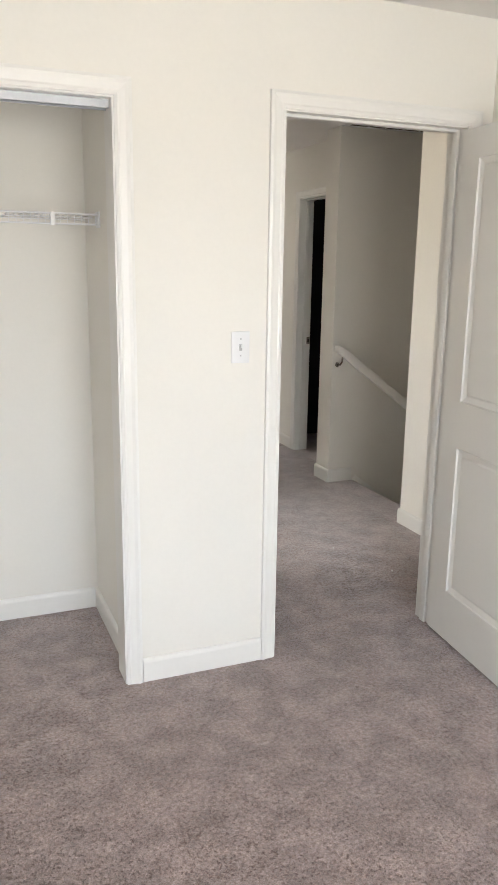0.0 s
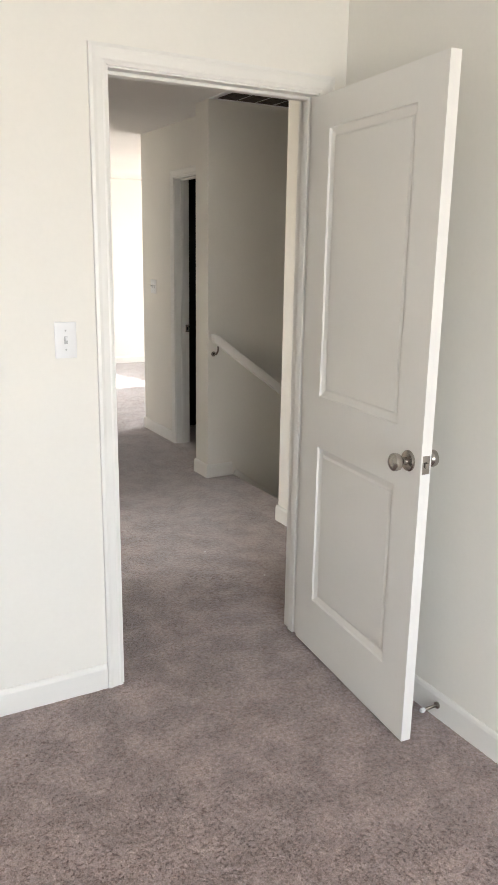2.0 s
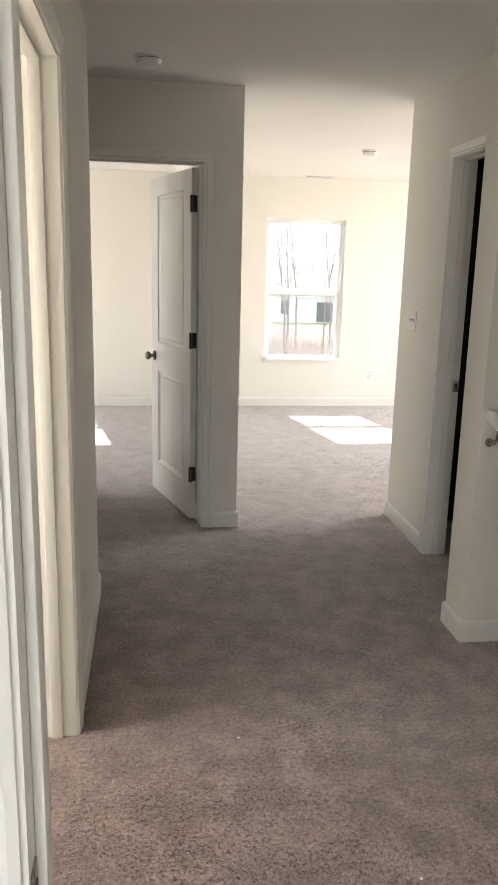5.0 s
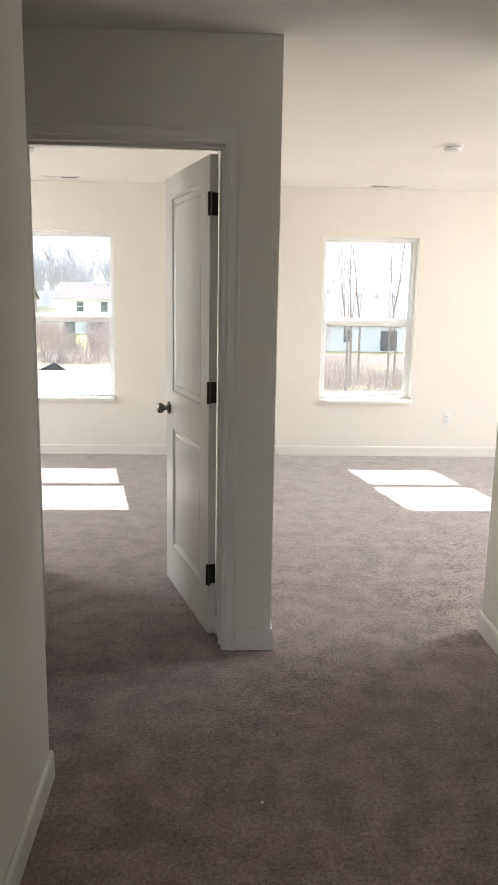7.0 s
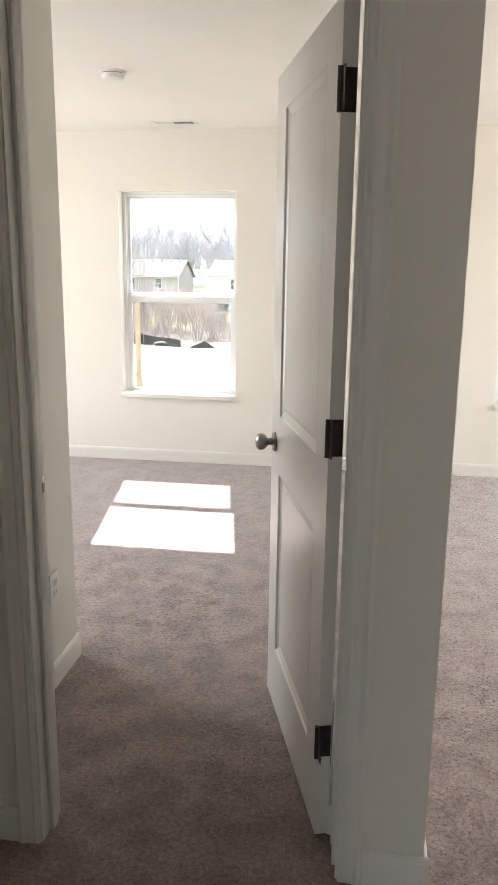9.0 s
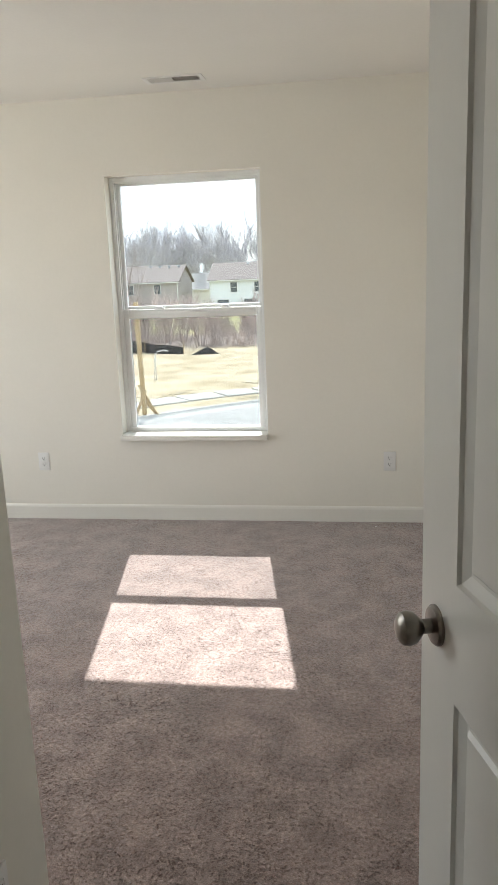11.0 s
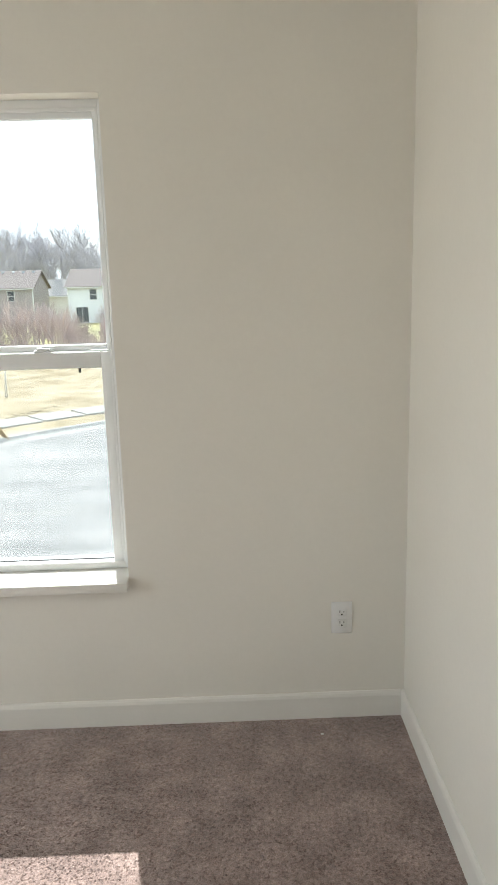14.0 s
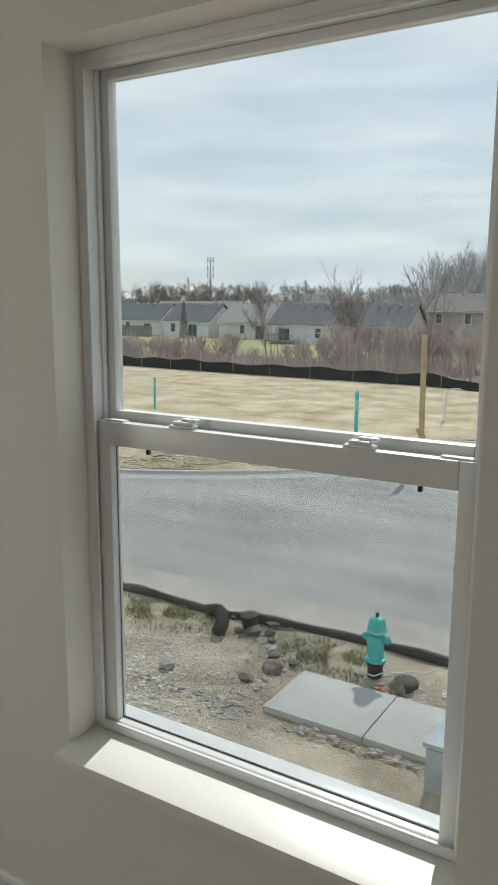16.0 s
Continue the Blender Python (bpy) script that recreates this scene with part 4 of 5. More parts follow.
crumbs("gravel", 3400, ((-4.7, 15.9, 0.5, 0.45), (-4.3, 15.3, 0.5, 0.35), (-3.7, 14.9, 0.45, 0.3), (-1.2, 17.0, 0.5, 0.2), (-3.6, 15.9, 1.3, 0.9), (-4.6, 16.6, 0.7, 0.4)), 0.006, 0.034, PALE_STONE, "scattered pale gravel and crushed stones on dirt", "gravel")
crumbs("clay_crumbs", 2600, ((-3.05, 16.3, 0.22, 0.4), (-3.2, 17.1, 0.35, 0.3), (-3.75, 17.55, 0.25, 0.2), (-3.3, 15.5, 0.5, 0.2), (-2.9, 15.58, 0.5, 0.06), (-1.2, 15.56, 0.9, 0.05)), 0.007, 0.040, GREY_CRUMB, "grey crumbled clay round the footpath", "clay")

for x, y, size, mat_ in ((-4.26, 15.98, 0.13, STONE), (-3.82, 17.45, 0.13, CLOD), (-4.05, 17.38, 0.08, CLOD), (-3.62, 17.55, 0.10, CLOD), (-3.5, 17.38, 0.07, CLOD), (-4.35, 17.75, 0.09, CLOD), (-3.9, 17.6, 0.10, CLOD), (-3.72, 17.8, 0.12, CLOD), (-3.35, 17.1, 0.10, STONE), (-3.22, 16.95, 0.09, CLOD), (-2.95, 17.25, 0.09, CLOD), (-2.9, 16.9, 0.08, CLOD), (-1.5, 16.98, 0.13, CLOD), (-3.05, 16.6, 0.16, CLOD), (-3.2, 16.2, 0.11, CLOD), (-2.05, 17.1, 0.1, STONE)):
    tagged(part("rock", rock(rng, size, 0.6), mat_, at=pose(x, y, GZ + size * 0.35, 0, 0, rng.uniform(0, 360)), smooth=0), "pale broken stone lying on dirt" if mat_ is STONE else "dark clod of earth lying on dirt", "rock", "rocks in the yard")

bv, bf = [], []
for k in range(6500):
    if rng.random() < 0.55:
        x, y = rng.gauss(-2.45, 0.38), rng.gauss(17.35, 0.22)
    else:
        x, y = rng.gauss(-5.4, 0.6), rng.gauss(17.35, 0.22)
    if y > near_y(x) - 0.2 or noise.noise((x * 3, y * 3, 8)) < -0.12:
        continue
    h, a, l = rng.uniform(0.02, 0.10), rng.random() * 6.283, rng.uniform(0.02, 0.10)
    o = len(bv)
    w = 0.006
    bv += [(x - w * math.sin(a), y + w * math.cos(a), GZ + 0.0), (x + w * math.sin(a), y - w * math.cos(a), GZ + 0.0), (x + l * math.cos(a), y + l * math.sin(a), GZ + 0.02 + h)]
    bf.append((o, o + 1, o + 2))
cv, cf = [], []
for k in range(4200):
    x = rng.uniform(-19, 6)
    y = smooth_kerb_y(x) + 0.35 + 6.0 * rng.random() ** 1.6
    if noise.noise((x * 0.35, y * 0.5, 4)) < -0.08 or (x > -6.6 and 1.3 < y - smooth_kerb_y(x) < 3.2):
        continue
    size = 0.03 + 0.11 * rng.random() ** 3
    q = Euler((0, 0, rng.random() * 6)).to_matrix()
    o = len(cv)
    cv += [tuple(q @ (Vector((1.9, 0.8, 0.42)) * c * size * rng.uniform(0.8, 1.2)) + Vector((x, y, GZ + 0.01 + 0.025 * noise.noise((x * 0.9, y * 0.9, 0))))) for c in bverts]
    cf += [[i + o for i in f_] for f_ in bfaces]
sheet("straw_clods", cv, cf, STRAW, "clods and matted straw strewn along the far kerb", "straw", "stuff", 0)

sheet("grass", bv, bf, BLADE, "sparse weedy grass on dirt", "grass", "stuff", 0)

hyd = thing("fire_hydrant", (-1.87, 17.13, GZ), "teal fire hydrant with a black lower barrel set in dirt", "fire hydrant")
part("lower_barrel", lathe([(0.095, -0.05), (0.095, 0.22), (0.12, 0.225), (0.12, 0.25)], 24), BLACK, hyd, "black painted lower barrel")
brl = part("barrel", lathe([(0.135, 0.25), (0.135, 0.285), (0.098, 0.295), (0.092, 0.62), (0.125, 0.63), (0.125, 0.665)], 28), TEAL, hyd)
for k in range(8):
    a = k * 0.7854
    part("bolt", lathe([(0.010, 0.285), (0.010, 0.30)], 6, Matrix.Translation((0.118 * math.cos(a), 0.118 * math.sin(a), 0))), TEAL, brl)
part("bonnet", lathe([(0.122, 0.667), (0.112, 0.70), (0.104, 0.755), (0.085, 0.80), (0.045, 0.825)], 28), TEAL, hyd)
part("band", lathe([(0.1265, 0.632), (0.1265, 0.662)], 28), TEAL_PALE, hyd, "pale reflective band")
part("operating_nut", lathe([(0.022, 0.82), (0.020, 0.875)], 5), BLACK, hyd, "black operating nut")
for ang, r in ((0, 0.05), (180, 0.05), (-90, 0.068)):
    m = Matrix.Rotation(radians(ang), 4, "Z") @ Matrix.Translation((0.085, 0, 0.545)) @ Matrix.Rotation(radians(90), 4, "Y")
    cap = part("hose_cap", lathe([(r * 0.85, 0.0), (r * 0.85, 0.03), (r, 0.032), (r, 0.075), (r * 0.8, 0.085), (0.016, 0.087), (0.014, 0.115)], 16, m), TEAL, hyd)
wire = thing("loose_cable", (-1.87, 17.13, GZ), "pale loose cable looped round the hydrant", "cable")
tube_pts = [(-0.16, -0.02, 0.15), (-0.10, -0.16, 0.13), (0.05, -0.17, 0.12), (0.16, -0.05, 0.15), (0.3, 0.1, 0.11), (0.42, 0.16, 0.14), (0.55, 0.3, 0.08), (0.72, 0.42, 0.16)]
part("cable", tube(bmesh.new(), tube_pts, 0.007, 6), RUBBER, wire)
tagged(part("valve_cover", lathe([(0.15, 0.0), (0.15, 0.10), (0.12, 0.12)], 20), PIPE, at=pose(-1.46, 17.12, GZ - 0.01)), "black round valve cover beside the hydrant", "valve cover")
tagged(part("paint_mark", rock(rng, 0.09, 0.25), ORANGE, at=pose(-1.72, 16.93, GZ + 0.01), smooth=0), "orange sprayed marking on a stone", "marking")

ub = thing("utility_box", (-0.2, 15.45, GZ), "pale blue-grey steel utility box beside the footpath", "utility box")
part("cabinet_body", boxes((-0.40, -0.22, 0.0, 0.40, 0.24, 0.46), bevel=0.015), STEEL, ub)
bm = bmesh.new()
box(bm, -0.43, -0.25, 0.0, 0.43, 0.27, 0.05, 0.012, Matrix.Translation((0, 0, 0.462)) @ Matrix.Rotation(radians(-5), 4, "X"))
part("lid", bm, STEEL, ub)


def corrugated(pts, r, n=90):
    """A ribbed black pipe along a bent line."""
    pts = [Vector(p) for p in pts]
    out, rad = [], []
    for k in range(n):
        t = k / (n - 1) * (len(pts) - 1)
        i = min(int(t), len(pts) - 2)
        p0, p1, p2, p3 = pts[max(i - 1, 0)], pts[i], pts[i + 1], pts[min(i + 2, len(pts) - 1)]
        f = t - i
        out.append(0.5 * ((2 * p1) + (p2 - p0) * f + (2 * p0 - 5 * p1 + 4 * p2 - p3) * f * f + (3 * p1 - p0 - 3 * p2 + p3) * f ** 3))
        rad.append(r * (1.0 if k % 2 else 0.93))
    return tube(bmesh.new(), out, rad, 14)


tagged(part("drain_pipe", corrugated([(-4.78, 17.70, GZ + 0.05), (-4.55, 17.62, GZ + 0.13), (-4.32, 17.38, GZ + 0.12), (-4.2, 17.1, GZ + 0.09)], 0.10), PIPE), "bent length of black corrugated drain pipe", "pipe")
tagged(part("pipe_cap", lathe([(0.12, -0.05), (0.12, 0.16), (0.135, 0.165), (0.135, 0.21), (0.10, 0.225), (0.03, 0.23)], 20), PIPE, at=pose(-3.98, 17.62, GZ, 8, -6, 0)), "round black drain pipe cap standing in clods", "pipe cap")
sock = [(x_, near_y(x_) - 0.10 + 0.07 * math.sin(x_ * 1.7), GZ + 0.05 + 0.02 * math.sin(x_ * 2.9)) for x_ in [-9 + 0.25 * k for k in range(46)]]
bm = tube(bmesh.new(), sock, [0.068 + 0.014 * math.sin(k * 1.3) for k in range(46)], 12)
tagged(part("silt_sock", bm, PIPE), "long black silt sock lying along the kerb", "silt sock")


def marker(at, h, r):
    e = thing("marker_post", at, "teal plastic utility marker post standing in the field", "marker post", "teal marker posts")
    part("post", lathe([(r, -0.1), (r, h * 0.96), (r * 0.6, h)], 12), TEAL, e)
    part("decal", lathe([(r * 1.02, h * 0.72), (r * 1.02, h * 0.88)], 12), TEAL_PALE, e, "pale label band")


marker((-7.73, 29.9, GZ), 2.15, 0.06)
marker((-20.3, 36.0, GZ), 1.45, 0.055)
tagged(part("valve_cover", lathe([(0.14, 0.0), (0.14, 0.30), (0.11, 0.34)], 16), BLACK, at=pose(-7.42, 29.95, GZ - 0.02)), "black plastic valve riser in the verge", "valve cover")
stake = thing("timber_post", (-5.95, 30.75, GZ), "tall raw timber post with braces at its foot", "post")
part("post", boxes((-0.075, -0.05, -0.2, 0.075, 0.05, 3.85), bevel=0.006), LUMBER, stake, at=pose(0, 0, 0, 0, -1.0, 0))
for a, l in ((30, 1.2), (-24, 0.95), (40, 0.8)):
    part("brace", boxes((-0.045, -0.02, -0.15, 0.045, 0.02, l), bevel=0.004), LUMBER, stake, at=pose(0.42 if a > 0 else -0.32, 0.06, 0, 0, -a if a > 0 else -a, 0))

pipe = thing("marker_pipe", (-8.06, 40.0, GZ - 0.03), "thin white plastic pipe bent over at the top", "pipe")
part("pipe_run", tube(bmesh.new(), [(0, 0, -0.1), (0.0, 0, 0.75), (0.02, 0, 1.25), (0.14, 0, 1.38), (0.45, 0.05, 1.44), (0.62, 0.05, 1.38)], 0.028, 7), WHITE_TRIM, pipe)
part("pipe_brace", tube(bmesh.new(), [(-0.12, 0.1, -0.1), (-0.02, 0.02, 1.1)], 0.022, 7), WHITE_TRIM, pipe)

# ---- outdoors: silt fence ----
FENCE = [(-75, 66), (-52, 58.5), (-38.3, 55.7), (-26.8, 54.6), (-18, 54.5), (-13.2, 54.2), (-9.2, 52.6)]
fence = thing("silt_fence", (0, 0, 0), "black fabric silt fence on short wooden stakes", "fence")
v, f, posts = [], [], []
n = 0
for (xa, ya), (xb, yb) in zip(FENCE, FENCE[1:]):
    L = math.hypot(xb - xa, yb - ya)
    m_ = int(L / 0.6)
    for k in range(m_):
        t = k / m_
        x, y = xa + (xb - xa) * t, ya + (yb - ya) * t
        sag = 0.07 * math.sin(n * 1.05) + 0.03 * math.sin(n * 0.37)
        if x > -12.8:
            sag -= 0.45 * (x + 12.8) / 3.6
        for dy in (0.0, 0.02):
            v += [(x, y + dy + 0.06 * math.sin(n * 0.8), GZ - 0.1), (x, y + dy, GZ + 0.74 + sag)]
        if n % 5 == 0:
            posts.append((x, y))
        n += 1
for k in range(n - 1):
    a, b_ = 4 * k, 4 * (k + 1)
    f += [(a, b_, b_ + 1, a + 1), (a + 2, a + 3, b_ + 3, b_ + 2), (a + 1, b_ + 1, b_ + 3, a + 3)]
me = bpy.data.meshes.new("fabric")
me.from_pydata(v, [], f)
o_ = new("fabric", finish(me, FABRIC))
o_.parent = fence
for x, y in posts:
    part("fence_stake", boxes((x - 0.02, y - 0.045, GZ - 0.2, x + 0.02, y - 0.005, GZ + 0.86)), LUMBER, fence, smooth=0)
bm = bmesh.new()
for a, b_, c in (((-0.9, 0, 0), (0.9, 0.2, 0), (0.1, 0.3, 0.48)), ((0.9, 0.2, 0), (0.0, 1.0, 0), (0.1, 0.3, 0.48)), ((0.0, 1.0, 0), (-0.9, 0, 0), (0.1, 0.3, 0.48))):
    bm.faces.new([bm.verts.new(p) for p in (a, b_, c)])
tagged(part("fabric_heap", bm, FABRIC, at=pose(-8.25, 52.2, GZ), smooth=0), "peaked heap of loose black silt fabric", "fabric heap")


# ---- outdoors: trees and brush ----
def branch_mesh(seed, height, stems, levels, sides, spread, thick, least=0.004):
    """Tapered limbs that fork and fork again. Gives verts and faces."""
    r = random.Random(seed)
    vs_, fs_ = [], []

    def limb(p, d, length, rad, level):
        q = d.to_track_quat("Z", "Y")
        bend = Vector((r.uniform(-1, 1), r.uniform(-1, 1), 0.35)) * 0.18
        mid = p + d * length * 0.5
        d2 = (d + bend).normalized()
        end = mid + d2 * length * 0.5
        o = len(vs_)
        for c, rr in ((p, max(rad, least)), (mid, max(rad * 0.75, least)), (end, max(rad * 0.35, least * 0.5) if level else least * 0.4)):
            for k in range(sides):
                a = 6.283185 * k / sides
                vs_.append(tuple(c + q @ Vector((rr * math.cos(a), rr * math.sin(a), 0))))
        for s_ in range(2):
            for k in range(sides):
                fs_.append((o + s_ * sides + k, o + s_ * sides + (k + 1) % sides, o + (s_ + 1) * sides + (k + 1) % sides, o + (s_ + 1) * sides + k))
        if level == 0:
            return
        for k in range(r.choice((4, 5, 5, 6))):
            t = r.uniform(0.35, 1.0) if k else 1.0
            at_ = p + (mid - p) * (t / 0.5) if t < 0.5 else mid + (end - mid) * ((t - 0.5) / 0.5)
            nd = (d2 + Vector((r.uniform(-1, 1), r.uniform(-1, 1), r.uniform(-0.1, 0.5))) * spread).normalized()
            limb(at_, nd, length * r.uniform(0.45, 0.72), rad * (0.46 if t > 0.8 else 0.32), level - 1)

    for k in range(stems):
        a = r.random() * 6.28
        lean = 0.0 if stems == 1 else 0.22
        limb(Vector((0.15 * math.cos(a) * (stems > 1), 0.15 * math.sin(a) * (stems > 1), -0.1)), Vector((lean * math.cos(a), lean * math.sin(a), 1)).normalized(), height * r.uniform(0.42, 0.52), thick, levels)
    return vs_, fs_


def tree(name, at, seed, height, stems=1, levels=4, spread=0.65, thick=0.10, label="bare deciduous tree with fine twigs in winter"):
    e = thing(name, at, label, "tree", "bare trees")
    vs_, fs_ = branch_mesh(seed, height, stems, levels, 4, spread, thick)
    cut = sum(1 for _ in range(1)) * 8 * stems
    me_ = bpy.data.meshes.new("crown")
    me_.from_pydata(vs_, [], fs_)
    c = new("crown", finish(me_, BARK, 0))
    c.parent = e
    part("trunk", tube(bmesh.new(), [(0, 0, -0.2), (0, 0, 0.15), (0, 0, 0.4)], [thick * 1.6, thick * 1.2, thick * 0.9], 8), BARK, e)
    return e


tree("tree", (-24.8, 68.3, GZ), 3, 7.0, 5, 4, 0.45, 0.08)
tree("tree", (-15.9, 61.2, GZ), 8, 8.2, 1, 4, 0.75, 0.13)
tree("tree", (-32.0, 66.8, GZ), 12, 6.6, 2, 4, 0.6, 0.08)
tree("tree", (-29.5, 63.5, GZ), 19, 4.2, 2, 3, 0.4, 0.05)
for k, (x, y, h) in enumerate(((7.4, 42.5, 6.0), (8.9, 41.6, 9.5), (9.7, 45.0, 11.5), (10.4, 46.2, 10.5), (11.6, 44.0, 9.8), (12.8, 47.5, 9.0), (14.2, 45.5, 8.5), (15.2, 44.5, 10.0), (7.9, 48.5, 7.5))):
    tree("sapling", (x, y, GZ), 40 + k, h * 1.25, 1, 3, 0.28, 0.075, "slender bare sapling in winter brush")

con = thing("conifer", (-55.3, 86.0, GZ), "small sparse evergreen conifer on the lawn", "tree")
part("trunk", tube(bmesh.new(), [(0, 0, -0.2), (0, 0, 5.8)], [0.10, 0.02], 7), BARK, con)
v, f = [], []
for k in range(150):
    z = 0.9 + 4.8 * (k / 150)
    a, l = k * 2.4, (6.2 - z) * 0.27 * rng.uniform(0.45, 1.1)
    d = Vector((math.cos(a), math.sin(a), -0.12))
    s_ = Vector((-math.sin(a), math.cos(a), 0)) * 0.12 * l
    p = Vector((0, 0, z))
    o = len(v)
    v += [tuple(p), tuple(p + d * l * 0.6 + s_), tuple(p + d * l), tuple(p + d * l * 0.6 - s_), tuple(p + d * l * 0.6 + Vector((0, 0, -0.1)))]
    f += [(o, o + 1, o + 2), (o, o + 2, o + 3), (o, o + 3, o + 4), (o, o + 4, o + 1)]
me = bpy.data.meshes.new("crown")
me.from_pydata(v, [], f)
o_ = new("crown", finish(me, NEEDLE, 0))
o_.parent = con

v, f = [], []


def twig(x, y, h, lean, w):
    o = len(v)
    a = rng.random() * 6.283
    tip = (x + lean * math.cos(a), y + lean * math.sin(a), GZ + h)
    for k in range(3):
        b2 = a + k * 2.094
        v.append((x + w * math.cos(b2), y + w * math.sin(b2), GZ - 0.05))
    v.append(tip)
    f.extend([(o, o + 1, o + 3), (o + 1, o + 2, o + 3), (o + 2, o, o + 3)])


for k in range(2600):
    cx = rng.uniform(-75, 32)
    cy = rng.uniform(0, 1) ** 1.3 * (13 if cx < -24 else 20)
    cy += 57.5 if cx < -6 else (57.5 - (cx + 6) * 1.1 if cx < 8 else 42.0)
    if cx > 8:
        cy = 41.0 + rng.uniform(0, 9)
    if noise.noise((cx * 0.12, cy * 0.12, 7)) < -0.22:
        continue
    hh = 1.0 + 0.9 * noise.noise((cx * 0.2, cy * 0.2, 9)) + rng.uniform(-0.3, 0.4)
    if -24 < cx < 10:
        hh *= 1.6
    for j in range(14):
        twig(cx + rng.gauss(0, 0.5), cy + rng.gauss(0, 0.5), max(0.3, hh * rng.uniform(0.35, 1.15)), rng.uniform(0.1, 1.0), rng.uniform(0.008, 0.022))
bush_shapes = [branch_mesh(90 + k, 3.2, 5, 3, 3, 0.62, 0.05, 0.009) for k in range(4)]
for k in range(230):
    x = rng.uniform(-60, 9)
    y = rng.uniform(58, 68 if x < -30 else 76) - max(0.0, x + 4) * 0.9
    s_ = rng.uniform(0.45, 0.8) if x < -26 else rng.uniform(0.6, 1.25)
    if noise.noise((x * 0.11, y * 0.11, 3)) < -0.15:
        continue
    vs_, fs_ = bush_shapes[k % 4]
    ca, sa, o = math.cos(k * 1.3), math.sin(k * 1.3), len(v)
    v += [(x + s_ * (p[0] * ca - p[1] * sa), y + s_ * (p[0] * sa + p[1] * ca), GZ + s_ * p[2]) for p in vs_]
    f += [tuple(i + o for i in q) for q in fs_]
sheet("brush", v, f, TWIG, "tangled leafless brown brush along the field", "brush", "stuff", 0)

v, f = [], []
shapes = [branch_mesh(60 + k, 14.5, 1, 4, 3, 0.55, 0.17, 0.019) for k in range(4)]
for k in range(240):
    x, y = rng.uniform(-75, 60), rng.uniform(128, 150)
    if x < -42:
        y += 10
    s_ = rng.uniform(0.8, 1.12) * (0.62 if x < -42 else 0.55 if x > 6 else 1.0)
    vs_, fs_ = shapes[k % 4]
    ca, sa, o = math.cos(k * 2.1), math.sin(k * 2.1), len(v)
    v += [(x + s_ * (p[0] * ca - p[1] * sa), y + s_ * (p[0] * sa + p[1] * ca), GZ + s_ * p[2]) for p in vs_]
    f += [tuple(i + o for i in q) for q in fs_]
sheet("woods", v, f, HAZY_WOODS, "leafless winter woods behind the houses", "woods", "stuff", 0)
v, f = [], []
for k in range(170):
    x, y = rng.uniform(-300, -45), rng.uniform(185, 225)
    s_ = rng.uniform(0.55, 0.95)
    vs_, fs_ = shapes[k % 4]
    ca, sa, o = math.cos(k * 1.7), math.sin(k * 1.7), len(v)
    v += [(x + 1.5 * s_ * (p[0] * ca - p[1] * sa), y + 1.5 * s_ * (p[0] * sa + p[1] * ca), GZ + s_ * p[2]) for p in vs_]
    f += [tuple(i + o for i in q) for q in fs_]
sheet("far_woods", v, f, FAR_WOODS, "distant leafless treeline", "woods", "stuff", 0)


# ---- outdoors: houses ----
def house_window(parent, x, z, w, h, y):
    fr = part("window", ring_frame(x - w / 2, x + w / 2, z, z + h, 0.07, 0.07, 0.07, y - 0.05, y + 0.02, 0), WHITE_TRIM, parent, smooth=0)
    part("pane", boxes((x - w / 2 + 0.06, y - 0.015, z + 0.06, x + w / 2 - 0.06, y + 0.015, z + h - 0.06)), DARK_GLASS, fr, smooth=0)
    part("meeting_rail", boxes((x - w / 2 + 0.07, y - 0.035, z + h / 2 - 0.03, x + w / 2 - 0.07, y - 0.016, z + h / 2 + 0.03)), WHITE_TRIM, fr, smooth=0)


